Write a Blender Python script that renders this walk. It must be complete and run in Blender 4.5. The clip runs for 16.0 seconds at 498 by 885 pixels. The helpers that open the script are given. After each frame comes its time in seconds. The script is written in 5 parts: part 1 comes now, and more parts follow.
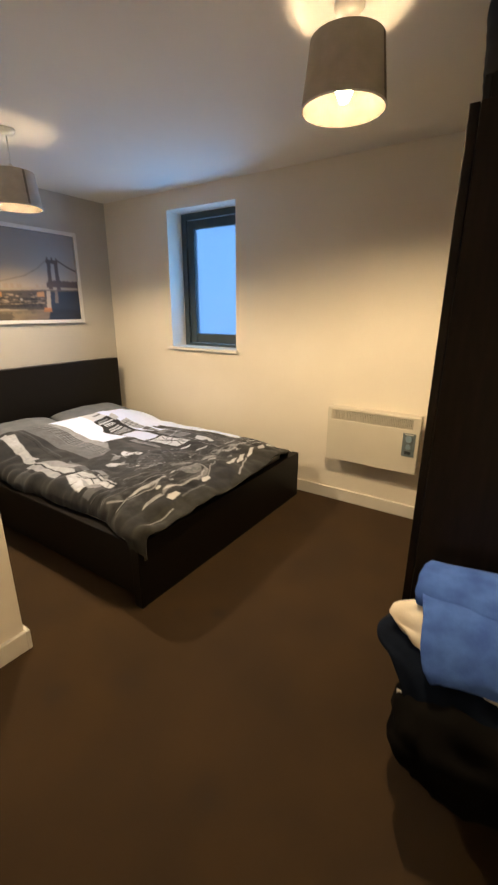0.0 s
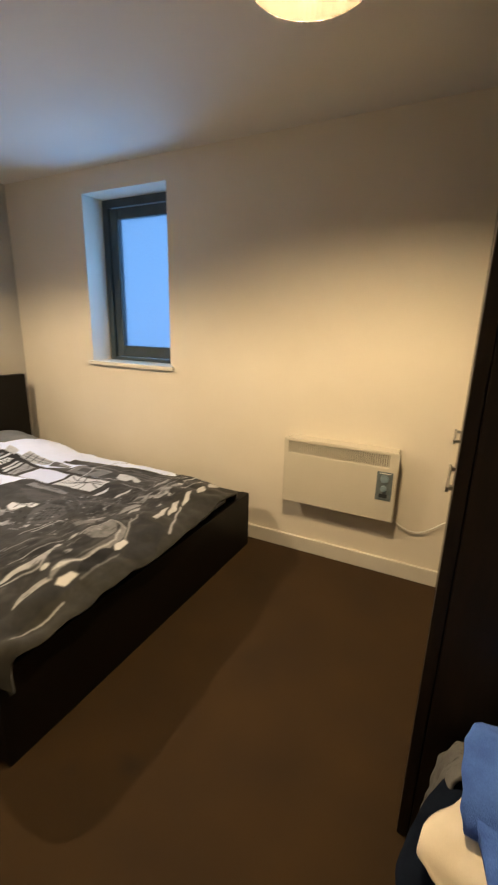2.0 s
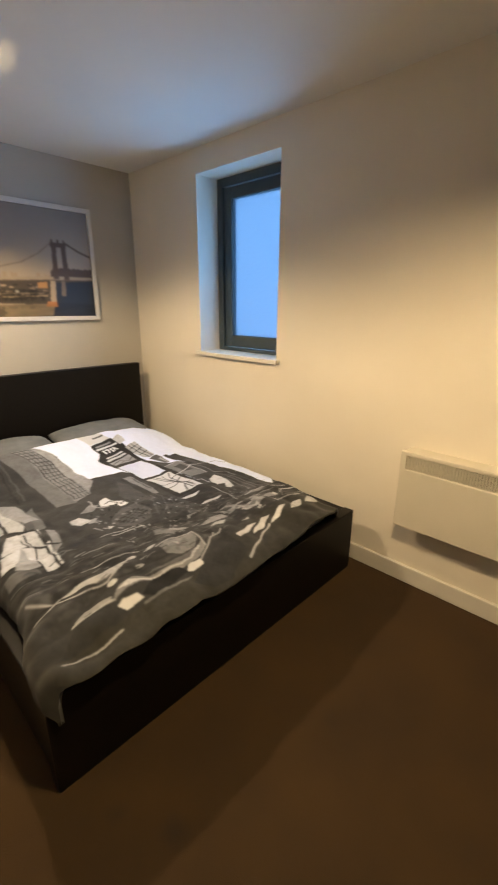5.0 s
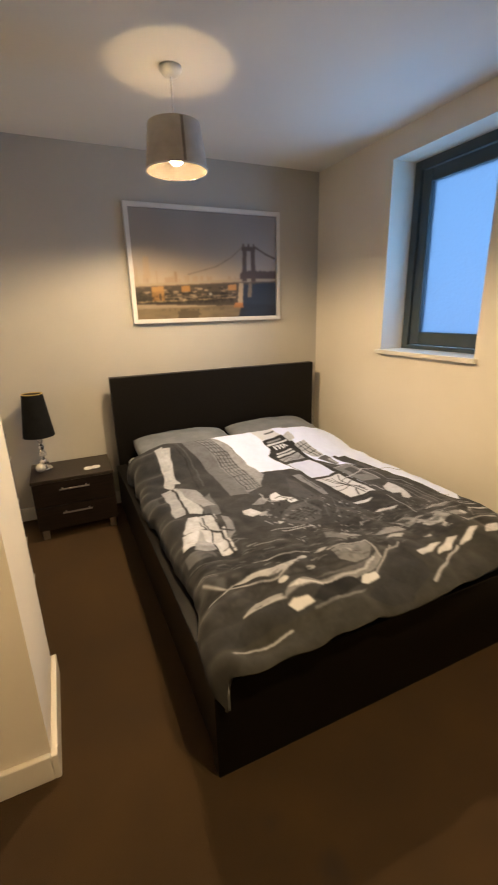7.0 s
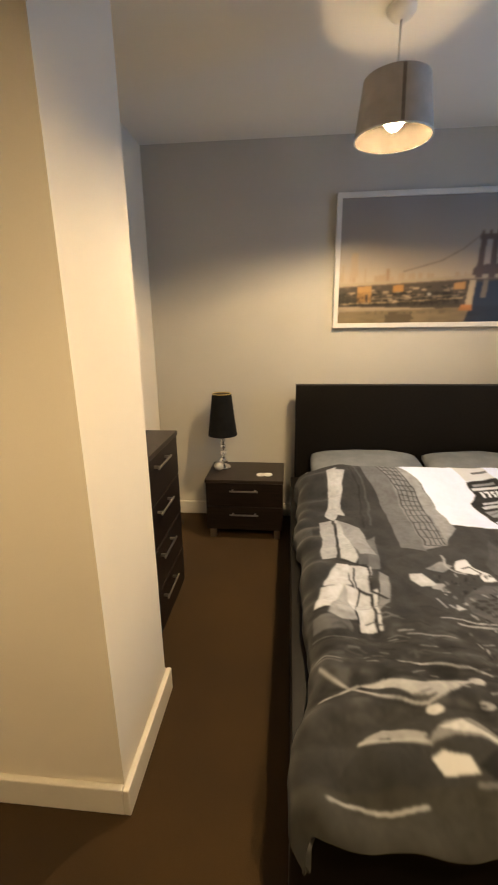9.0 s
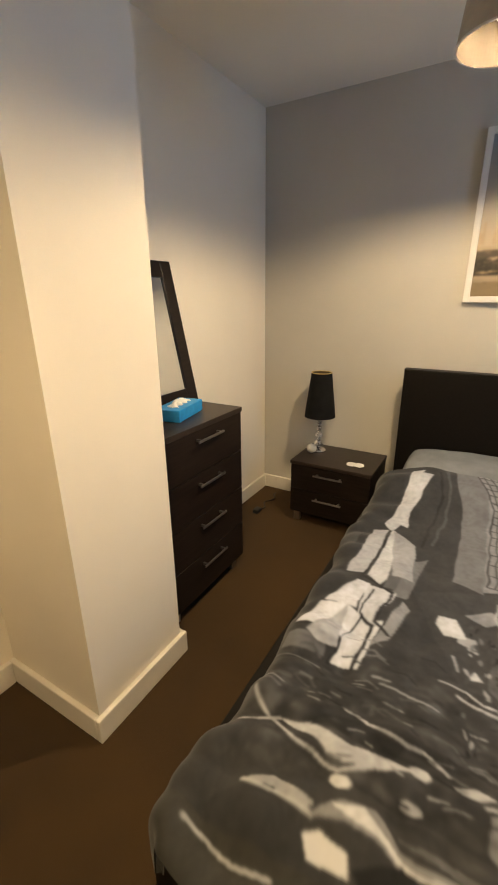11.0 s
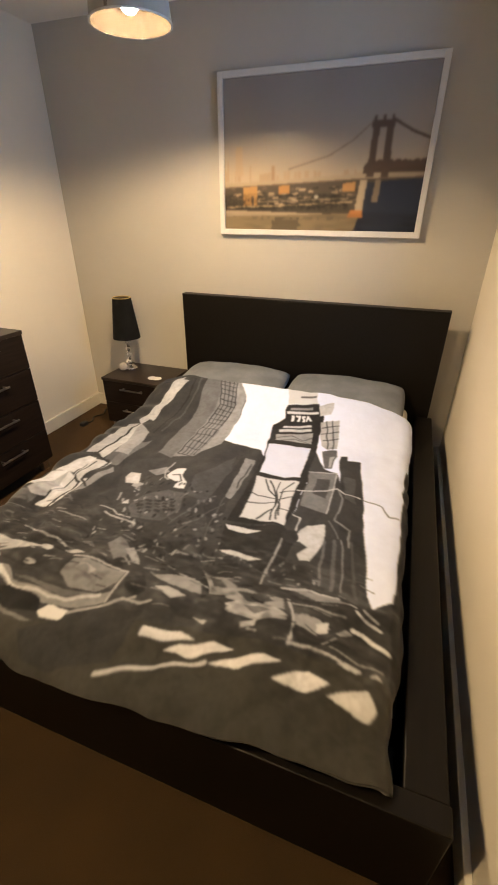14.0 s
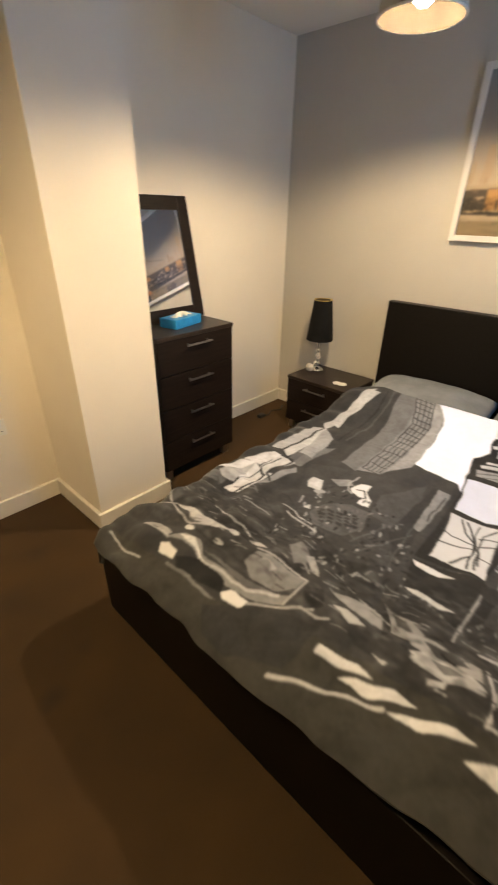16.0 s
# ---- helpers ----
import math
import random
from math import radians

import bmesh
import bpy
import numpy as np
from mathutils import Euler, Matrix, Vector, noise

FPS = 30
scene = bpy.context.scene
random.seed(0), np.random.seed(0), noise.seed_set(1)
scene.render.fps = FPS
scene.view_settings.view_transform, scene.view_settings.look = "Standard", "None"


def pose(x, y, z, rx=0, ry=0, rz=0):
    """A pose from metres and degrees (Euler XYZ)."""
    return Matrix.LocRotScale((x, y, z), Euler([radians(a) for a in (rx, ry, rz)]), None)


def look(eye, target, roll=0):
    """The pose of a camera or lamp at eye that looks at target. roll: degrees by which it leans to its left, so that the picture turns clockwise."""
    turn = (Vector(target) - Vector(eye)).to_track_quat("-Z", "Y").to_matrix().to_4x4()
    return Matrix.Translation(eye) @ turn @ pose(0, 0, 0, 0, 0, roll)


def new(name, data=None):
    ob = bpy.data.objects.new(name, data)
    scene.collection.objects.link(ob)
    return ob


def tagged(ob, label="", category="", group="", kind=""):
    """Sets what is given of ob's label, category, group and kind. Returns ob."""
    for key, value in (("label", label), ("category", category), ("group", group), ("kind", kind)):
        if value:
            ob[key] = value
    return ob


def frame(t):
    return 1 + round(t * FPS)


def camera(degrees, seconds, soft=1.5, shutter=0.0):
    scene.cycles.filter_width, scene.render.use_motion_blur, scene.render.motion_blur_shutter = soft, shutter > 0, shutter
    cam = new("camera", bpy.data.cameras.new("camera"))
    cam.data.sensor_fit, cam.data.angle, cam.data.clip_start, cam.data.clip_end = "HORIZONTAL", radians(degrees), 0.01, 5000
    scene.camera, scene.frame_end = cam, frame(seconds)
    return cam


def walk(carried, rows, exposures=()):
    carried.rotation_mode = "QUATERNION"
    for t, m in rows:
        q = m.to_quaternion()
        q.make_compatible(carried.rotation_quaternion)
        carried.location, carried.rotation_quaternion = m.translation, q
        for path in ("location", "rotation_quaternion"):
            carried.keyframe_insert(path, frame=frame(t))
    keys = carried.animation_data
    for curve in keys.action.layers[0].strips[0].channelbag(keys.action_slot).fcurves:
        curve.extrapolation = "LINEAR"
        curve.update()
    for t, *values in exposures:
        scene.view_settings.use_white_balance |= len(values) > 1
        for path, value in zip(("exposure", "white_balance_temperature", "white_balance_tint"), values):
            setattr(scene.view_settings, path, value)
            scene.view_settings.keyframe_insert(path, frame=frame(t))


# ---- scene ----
cam = camera(61.7, 16.0, soft=1.9, shutter=0.4)
PATH = [
    (0, (3.727, -3.0, 1.482), (2.666, -1.418, 0.873), 0.2),
    (0.5, (3.682, -2.841, 1.457), (2.537, -1.275, 0.968), 0.8),
    (1, (3.623, -2.719, 1.456), (2.512, -1.145, 0.921), 1.1),
    (1.5, (3.522, -2.552, 1.472), (2.457, -0.958, 0.901), 1.2),
    (2, (3.425, -2.392, 1.434), (2.553, -0.675, 0.894), 1.4),
    (2.5, (3.31, -2.255, 1.455), (2.668, -0.437, 0.926), 1.6),
    (3, (3.216, -2.172, 1.475), (2.687, -0.332, 0.897), 1.9),
    (3.5, (3.208, -2.139, 1.463), (2.65, -0.31, 0.876), 1.2),
    (4, (3.223, -2.118, 1.434), (2.445, -0.372, 0.846), 0.5),
    (4.5, (3.308, -2.051, 1.456), (2.204, -0.502, 0.84), 0.0),
    (4.7, (3.327, -2.051, 1.477), (2.125, -0.579, 0.853), 0.2),
    (6.8, (3.221, -2.098, 1.429), (1.511, -1.248, 0.836), -1.4),
    (7, (3.191, -2.09, 1.418), (1.447, -1.313, 0.82), -1.5),
    (7.5, (3.124, -2.001, 1.417), (1.267, -1.547, 0.83), -1.2),
    (8, (3.071, -1.954, 1.414), (1.161, -1.787, 0.843), -1.3),
    (8.5, (2.979, -1.934, 1.413), (1.058, -1.877, 0.861), -1.1),
    (9, (2.89, -1.829, 1.385), (0.975, -2.018, 0.84), -0.7),
    (9.5, (2.819, -1.688, 1.388), (0.962, -2.154, 0.811), 0.7),
    (9.7, (2.786, -1.632, 1.379), (0.951, -2.18, 0.804), 0.6),
    (12, (2.606, -1.079, 1.424), (1.1, -2.167, 0.683), -0.8),
    (12.5, (2.715, -0.886, 1.449), (1.186, -1.749, 0.491), 0.5),
    (13, (2.751, -0.711, 1.483), (1.153, -1.46, 0.542), 0.8),
    (13.5, (2.747, -0.517, 1.49), (1.132, -1.235, 0.554), 1.5),
    (14, (2.744, -0.383, 1.483), (1.099, -0.975, 0.512), 0.3),
    (14.5, (2.732, -0.369, 1.474), (1.097, -0.984, 0.5), -0.3),
    (15, (2.72, -0.439, 1.472), (1.172, -1.242, 0.491), -0.3),
    (15.5, (2.733, -0.503, 1.466), (1.299, -1.508, 0.5), 0.3),
    (16, (2.785, -0.576, 1.481), (1.492, -1.754, 0.513), 1.1),
]
walk(cam, [(t, look(eye, target, roll)) for t, eye, target, roll in PATH], exposures=[(0, 0.05, 6250, 13), (1.5, -0.1, 6280, 12), (2.5, -0.08, 6480, 12), (3.5, -0.07, 6480, 12), (4, -0.07, 6350, 11), (7, -0.07, 6720, 14), (8.5, -0.05, 6780, 12), (9.5, -0.12, 6740, 11),
                                                                       (12, -0.13, 6380, 11), (13.5, 0.0, 6780, 15), (14.5, 0.05, 6800, 15), (15.5, 0.03, 6380, 11), (16, 0.03, 6500, 12)])

# ---------------------------------------------------------------- light
world = bpy.data.worlds.new("dusk")
scene.world = world
world.use_nodes = True
wn = world.node_tree.nodes
wl = world.node_tree.links
sky = wn.new("ShaderNodeTexSky")
sky.sky_type = "NISHITA"
sky.sun_disc = False
sky.sun_elevation = radians(4)
sky.sun_rotation = radians(200)
wl.new(sky.outputs["Color"], wn["Background"].inputs["Color"])
wn["Background"].inputs["Strength"].default_value = 0.15

scene.view_settings.exposure = 0.0


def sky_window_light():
    """Lamp added just outside the pane, standing in for dusk sky light through the window."""
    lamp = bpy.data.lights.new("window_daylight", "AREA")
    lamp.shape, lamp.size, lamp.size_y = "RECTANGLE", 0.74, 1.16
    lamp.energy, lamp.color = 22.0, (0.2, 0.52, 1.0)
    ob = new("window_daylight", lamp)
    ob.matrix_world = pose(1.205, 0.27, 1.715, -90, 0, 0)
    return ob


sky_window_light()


# ---------------------------------------------------------------- materials
def material(name, color, rough=0.7, metal=0.0, **extra):
    m = bpy.data.materials.new(name)
    m.use_nodes = True
    b = m.node_tree.nodes["Principled BSDF"]
    b.inputs["Base Color"].default_value = (*color, 1)
    b.inputs["Roughness"].default_value = rough
    b.inputs["Metallic"].default_value = metal
    for key, value in extra.items():
        b.inputs[key.replace("_", " ")].default_value = value
    return m


def textured(name, dark, light, rough=0.7, scale=8.0, fine=200.0, bump=0.15, depth=0.002, stretch=(1, 1, 1), spread=0.12, contrast=(0.3, 0.7), **extra):
    """Colour that wanders between two tones at a large and a fine scale, with fine relief."""
    m = material(name, light, rough, **extra)
    n, l = m.node_tree.nodes, m.node_tree.links
    b = n["Principled BSDF"]
    co = n.new("ShaderNodeTexCoord")
    mp = n.new("ShaderNodeMapping")
    mp.inputs["Scale"].default_value = stretch
    l.new(co.outputs["Object"], mp.inputs["Vector"])
    big, small = n.new("ShaderNodeTexNoise"), n.new("ShaderNodeTexNoise")
    for tex, s, d in ((big, scale, 4.0), (small, fine, 3.0)):
        tex.inputs["Scale"].default_value, tex.inputs["Detail"].default_value = s, d
        l.new(mp.outputs["Vector"], tex.inputs["Vector"])
    mixed = n.new("ShaderNodeMath")
    mixed.operation = "MULTIPLY_ADD"
    mixed.inputs[1].default_value = spread * 2
    l.new(small.outputs["Fac"], mixed.inputs[0])
    off = n.new("ShaderNodeMath")
    off.operation = "SUBTRACT"
    off.inputs[1].default_value = spread
    l.new(big.outputs["Fac"], off.inputs[0])
    l.new(off.outputs[0], mixed.inputs[2])
    ramp = n.new("ShaderNodeValToRGB")
    ramp.color_ramp.elements[0].position, ramp.color_ramp.elements[1].position = contrast
    ramp.color_ramp.elements[0].color, ramp.color_ramp.elements[1].color = (*dark, 1), (*light, 1)
    l.new(mixed.outputs[0], ramp.inputs["Fac"])
    l.new(ramp.outputs["Color"], b.inputs["Base Color"])
    bp = n.new("ShaderNodeBump")
    bp.inputs["Strength"].default_value, bp.inputs["Distance"].default_value = bump, depth
    l.new(small.outputs["Fac"], bp.inputs["Height"])
    l.new(bp.outputs["Normal"], b.inputs["Normal"])
    return m


def printed(name, rough, bump=0.1, fine=900.0, specular=0.15, sheen=0.0):
    """Fabric or paper whose print is stored with the mesh, with a woven relief."""
    m = material(name, (0.5, 0.5, 0.5), rough, Specular_IOR_Level=specular, Sheen_Weight=sheen, Sheen_Roughness=0.5)
    n, l = m.node_tree.nodes, m.node_tree.links
    at = n.new("ShaderNodeVertexColor")
    at.layer_name = "print"
    l.new(at.outputs["Color"], n["Principled BSDF"].inputs["Base Color"])
    co, tex, bp = n.new("ShaderNodeTexCoord"), n.new("ShaderNodeTexNoise"), n.new("ShaderNodeBump")
    tex.inputs["Scale"].default_value = fine
    bp.inputs["Strength"].default_value, bp.inputs["Distance"].default_value = bump, 0.001
    l.new(co.outputs["Object"], tex.inputs["Vector"])
    l.new(tex.outputs["Fac"], bp.inputs["Height"])
    l.new(bp.outputs["Normal"], n["Principled BSDF"].inputs["Normal"])
    return m


def stained(m, spots):
    """Darkens a carpet softly in a few worn, ragged patches: (x, y, radius, strength)."""
    n, l = m.node_tree.nodes, m.node_tree.links
    b = n["Principled BSDF"]
    colour = b.inputs["Base Color"].links[0].from_socket
    co, tex = n.new("ShaderNodeTexCoord"), n.new("ShaderNodeTexNoise")
    tex.inputs["Scale"].default_value, tex.inputs["Detail"].default_value = 14, 5
    l.new(co.outputs["Object"], tex.inputs["Vector"])
    for x, y, radius, strength in spots:
        d, r, s, mix = n.new("ShaderNodeVectorMath"), n.new("ShaderNodeMath"), n.new("ShaderNodeMapRange"), n.new("ShaderNodeMix")
        d.operation = "DISTANCE"
        d.inputs[1].default_value = (x, y, 0)
        l.new(co.outputs["Object"], d.inputs[0])
        r.operation = "MULTIPLY_ADD"
        r.inputs[1].default_value = radius * 1.2
        l.new(tex.outputs["Fac"], r.inputs[0])
        l.new(d.outputs["Value"], r.inputs[2])
        s.inputs["From Min"].default_value, s.inputs["From Max"].default_value = radius * 0.7, radius * 1.7
        s.inputs["To Min"].default_value, s.inputs["To Max"].default_value = strength, 0.0
        l.new(r.outputs[0], s.inputs["Value"])
        mix.data_type = "RGBA"
        for sock in mix.inputs:
            if sock.identifier == "B_Color":
                sock.default_value = (0.012, 0.007, 0.004, 1)
        l.new(s.outputs["Result"], mix.inputs["Factor"])
        l.new(colour, [k for k in mix.inputs if k.identifier == "A_Color"][0])
        colour = [k for k in mix.outputs if k.identifier == "Result_Color"][0]
    l.new(colour, b.inputs["Base Color"])


def glowing(name, color, strength):
    m = material(name, color)
    b = m.node_tree.nodes["Principled BSDF"]
    b.inputs["Emission Color"].default_value = (*color, 1)
    b.inputs["Emission Strength"].default_value = strength
    return m


M = {
    "cream": textured("cream_paint", (0.735, 0.67, 0.565), (0.785, 0.725, 0.62), 0.75, 1.5, 260, 0.08, 0.001),
    "grey": textured("grey_paint", (0.46, 0.435, 0.385), (0.5, 0.475, 0.42), 0.75, 1.5, 260, 0.08, 0.001),
    "ceiling": textured("white_ceiling_paint", (0.76, 0.735, 0.69), (0.8, 0.775, 0.73), 0.85, 1.2, 220, 0.08, 0.001),
    "gloss": textured("white_gloss_paint", (0.68, 0.64, 0.56), (0.74, 0.7, 0.62), 0.35, 6, 60, 0.05, 0.0008),
    "carpet": textured("brown_carpet", (0.027, 0.0130, 0.0020), (0.054, 0.0268, 0.0045), 0.95, 3.0, 420, 0.6, 0.004, spread=0.35, contrast=(0.2, 0.85), Sheen_Weight=0.12, Sheen_Roughness=0.4, Sheen_Tint=(1.0, 0.55, 0.2, 1)),
    "blackwood": textured("black_brown_wood", (0.0035, 0.0027, 0.002), (0.006, 0.0045, 0.0035), 0.45, 6, 120, 0.12, 0.0006, (1, 12, 12), Specular_IOR_Level=0.2),
    "wenge": textured("dark_wenge_veneer", (0.008, 0.005, 0.004), (0.017, 0.011, 0.008), 0.4, 8, 90, 0.15, 0.0006, (1, 1, 14), Specular_IOR_Level=0.25),
    "wengetop": textured("dark_wenge_top", (0.014, 0.009, 0.006), (0.028, 0.019, 0.014), 0.38, 8, 90, 0.15, 0.0006, (14, 1, 1)),
    "glossdoor": textured("dark_brown_gloss_laminate", (0.014, 0.010, 0.007), (0.02, 0.014, 0.010), 0.27, 5, 60, 0.02, 0.0004, (1, 10, 1)),
    "sidepanel": textured("dark_brown_matt_laminate", (0.010, 0.0066, 0.0042), (0.019, 0.0125, 0.008), 0.55, 5, 80, 0.1, 0.0005, (8, 8, 1), Specular_IOR_Level=0.25),
    "steel": material("brushed_steel", (0.52, 0.5, 0.475), 0.32, 1.0),
    "chrome": material("chrome", (0.8, 0.8, 0.8), 0.08, 1.0),
    "windowframe": textured("grey_green_window_paint", (0.035, 0.05, 0.054), (0.05, 0.066, 0.07), 0.4, 8, 90, 0.04, 0.0005),
    "heater": textured("cream_enamel", (0.6, 0.56, 0.46), (0.65, 0.6, 0.5), 0.4, 3, 140, 0.04, 0.0005),
    "heaterdark": material("heater_inside", (0.16, 0.13, 0.09), 0.6),
    "heaterpanel": textured("grey_control_plastic", (0.12, 0.15, 0.16), (0.17, 0.2, 0.21), 0.45, 30, 200, 0.05, 0.0003),
    "plasticgrey": material("blue_grey_plastic", (0.22, 0.3, 0.36), 0.4),
    "plasticdark": material("dark_plastic", (0.03, 0.035, 0.04), 0.4),
    "plasticwhite": material("white_plastic", (0.75, 0.73, 0.68), 0.35),
    "duvet": printed("printed_cotton", 0.9, 0.15, sheen=0.12),
    "pillow": textured("grey_pillow_cotton", (0.13, 0.14, 0.155), (0.18, 0.195, 0.215), 0.95, 10, 500, 0.2, 0.001),
    "mattress": textured("white_mattress_ticking", (0.6, 0.58, 0.54), (0.7, 0.68, 0.63), 0.95, 10, 300, 0.2, 0.001),
    "poster": printed("printed_paper", 0.3, 0.02, specular=0.5),
    "pictureframe": textured("white_frame_foil", (0.62, 0.6, 0.57), (0.68, 0.66, 0.63), 0.4, 6, 100, 0.03, 0.0004),
    "blackfabric": textured("black_lampshade_fabric", (0.004, 0.004, 0.004), (0.008, 0.008, 0.008), 0.9, 20, 700, 0.25, 0.0008, Specular_IOR_Level=0.2),
    "goldlining": material("gold_lining", (0.75, 0.55, 0.18), 0.4, 0.6),
    "darklining": textured("dull_gold_paper_lining", (0.07, 0.05, 0.02), (0.11, 0.08, 0.035), 0.7, 20, 300, 0.1, 0.0004),
    "shade": textured("taupe_shade_fabric", (0.4, 0.365, 0.32), (0.47, 0.43, 0.38), 0.75, 20, 900, 0.3, 0.0008),
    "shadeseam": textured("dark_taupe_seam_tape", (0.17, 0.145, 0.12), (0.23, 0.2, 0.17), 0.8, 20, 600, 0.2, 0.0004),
    # pale lining coloured near black so the bulb's light doesn't burn it out
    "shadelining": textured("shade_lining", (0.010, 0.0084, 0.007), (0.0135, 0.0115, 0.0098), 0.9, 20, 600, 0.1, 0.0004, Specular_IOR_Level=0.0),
    "uplightneck": glowing("uplight_neck_glow", (1.0, 0.74, 0.40), 300.0),
    "bulb": glowing("white_bulb", (1.0, 0.76, 0.445), 2900.0),
    "warmbulb": glowing("warm_bulb", (1.0, 0.735, 0.395), 2650.0),
    "bluetowel": textured("blue_towel_terry", (0.04, 0.105, 0.42), (0.075, 0.18, 0.6), 1.0, 14, 420, 0.8, 0.004, spread=0.25),
    "creamcloth": textured("cream_cotton_cloth", (0.62, 0.55, 0.44), (0.72, 0.65, 0.53), 0.95, 12, 500, 0.4, 0.002),
    "navycloth": textured("navy_cotton_cloth", (0.002, 0.004, 0.010), (0.005, 0.009, 0.020), 0.95, 12, 500, 0.4, 0.002, Specular_IOR_Level=0.12),
    "blackcloth": textured("black_bag_cloth", (0.003, 0.0026, 0.0022), (0.006, 0.0052, 0.0045), 0.9, 9, 300, 0.4, 0.002, Specular_IOR_Level=0.05),
    "greycloth": textured("grey_cotton_cloth", (0.09, 0.09, 0.09), (0.15, 0.15, 0.15), 0.95, 12, 500, 0.4, 0.002),
    "bagfabric": textured("black_bag_nylon", (0.008, 0.007, 0.008), (0.016, 0.013, 0.014), 0.7, 9, 300, 0.3, 0.002),
    "tissuebox": textured("turquoise_card", (0.012, 0.2, 0.5), (0.02, 0.27, 0.62), 0.5, 30, 200, 0.03, 0.0003),
    "tissue": textured("white_tissue", (0.72, 0.68, 0.6), (0.8, 0.77, 0.7), 0.95, 30, 200, 0.2, 0.001),
    "mirror": material("mirror_silver", (0.86, 0.87, 0.87), 0.03, 1.0),
    "candle": textured("pearl_glass_ball", (0.38, 0.35, 0.32), (0.55, 0.52, 0.48), 0.25, 30, 200, 0.1, 0.0006),
    "blackcable": material("black_rubber", (0.01, 0.01, 0.01), 0.6),
}
m = M["crystal"] = material("crystal_glass", (0.95, 0.95, 0.95), 0.02)
m.node_tree.nodes["Principled BSDF"].inputs["Transmission Weight"].default_value = 0.75
m.node_tree.nodes["Principled BSDF"].inputs["IOR"].default_value = 1.5


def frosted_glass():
    """Patterned privacy glass: scatters the added daylight lamp, its colour darkened to dim it."""
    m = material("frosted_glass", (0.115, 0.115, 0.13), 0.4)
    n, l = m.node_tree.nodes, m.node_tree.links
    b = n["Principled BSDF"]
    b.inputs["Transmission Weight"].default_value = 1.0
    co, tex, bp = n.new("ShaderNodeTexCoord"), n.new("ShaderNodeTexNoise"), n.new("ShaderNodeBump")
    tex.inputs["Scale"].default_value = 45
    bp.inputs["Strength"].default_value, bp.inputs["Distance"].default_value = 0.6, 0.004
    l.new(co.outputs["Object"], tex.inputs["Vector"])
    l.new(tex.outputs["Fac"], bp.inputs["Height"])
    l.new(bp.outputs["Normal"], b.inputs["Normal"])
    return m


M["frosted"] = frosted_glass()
stained(M["carpet"], [(2.62, -1.62, 0.05, 0.6), (2.45, -1.72, 0.04, 0.4), (2.55, -2.15, 0.09, 0.35), (2.35, -2.35, 0.06, 0.4), (2.75, -1.0, 0.05, 0.3), (3.1, -2.3, 0.07, 0.3)])


# ---------------------------------------------------------------- mesh helpers
def box(bm, x0, x1, y0, y1, z0, z1, bevel=0.0, segments=2):
    """Adds a box, with rounded edges where bevel is given."""
    v = bmesh.ops.create_cube(bm, size=1.0)["verts"]
    bmesh.ops.scale(bm, vec=(x1 - x0, y1 - y0, z1 - z0), verts=v)
    bmesh.ops.translate(bm, vec=((x0 + x1) / 2, (y0 + y1) / 2, (z0 + z1) / 2), verts=v)
    if bevel:
        edges = list({e for p in v for e in p.link_edges})
        bmesh.ops.bevel(bm, geom=edges, offset=bevel, segments=segments, profile=0.5, affect="EDGES")


def boxes(*parts, bevel=0.0):
    bm = bmesh.new()
    for p in parts:
        box(bm, *p, bevel=bevel)
    return bm


def lathe(profile, sides=48, cx=0.0, cy=0.0):
    """A surface of revolution about z through (cx, cy), from (radius, z) pairs."""
    bm = bmesh.new()
    rings = [[bm.verts.new((cx + r * math.cos(2 * math.pi * k / sides), cy + r * math.sin(2 * math.pi * k / sides), z)) for k in range(sides)] for r, z in profile]
    for a, b in zip(rings, rings[1:]):
        for k in range(sides):
            bm.faces.new((a[k], a[(k + 1) % sides], b[(k + 1) % sides], b[k]))
    for ring, flip in ((rings[0], True), (rings[-1], False)):
        if profile[0 if flip else -1][0] > 1e-4 and profile[0] != profile[-1]:
            bm.faces.new(ring[::-1] if flip else ring)
    bmesh.ops.remove_doubles(bm, verts=bm.verts, dist=1e-5)
    bmesh.ops.recalc_face_normals(bm, faces=bm.faces)
    return bm


def tube(points, radius, sides=10):
    """A round bar or cable along a line of points."""
    bm = bmesh.new()
    pts = [Vector(p) for p in points]
    rings = []
    for i, p in enumerate(pts):
        along = (pts[min(i + 1, len(pts) - 1)] - pts[max(i - 1, 0)]).normalized()
        side = along.cross(Vector((0, 0, 1)))
        side = side.normalized() if side.length > 1e-3 else Vector((1, 0, 0))
        other = along.cross(side)
        rings.append([bm.verts.new(p + radius * (math.cos(2 * math.pi * k / sides) * side + math.sin(2 * math.pi * k / sides) * other)) for k in range(sides)])
    for a, b in zip(rings, rings[1:]):
        for k in range(sides):
            bm.faces.new((a[k], a[(k + 1) % sides], b[(k + 1) % sides], b[k]))
    bm.faces.new(rings[0][::-1])
    bm.faces.new(rings[-1])
    bmesh.ops.recalc_face_normals(bm, faces=bm.faces)
    return bm


def part(name, bm, mat, parent=None, label="", smooth=False):
    """Links a bmesh as one mesh object under a thing or under a part."""
    data = bpy.data.meshes.new(name)
    bm.to_mesh(data)
    bm.free()
    data.materials.append(M[mat])
    if smooth:
        for p in data.polygons:
            p.use_smooth = True
    ob = new(name, data)
    if parent:
        ob.parent = parent
    return tagged(ob, label)


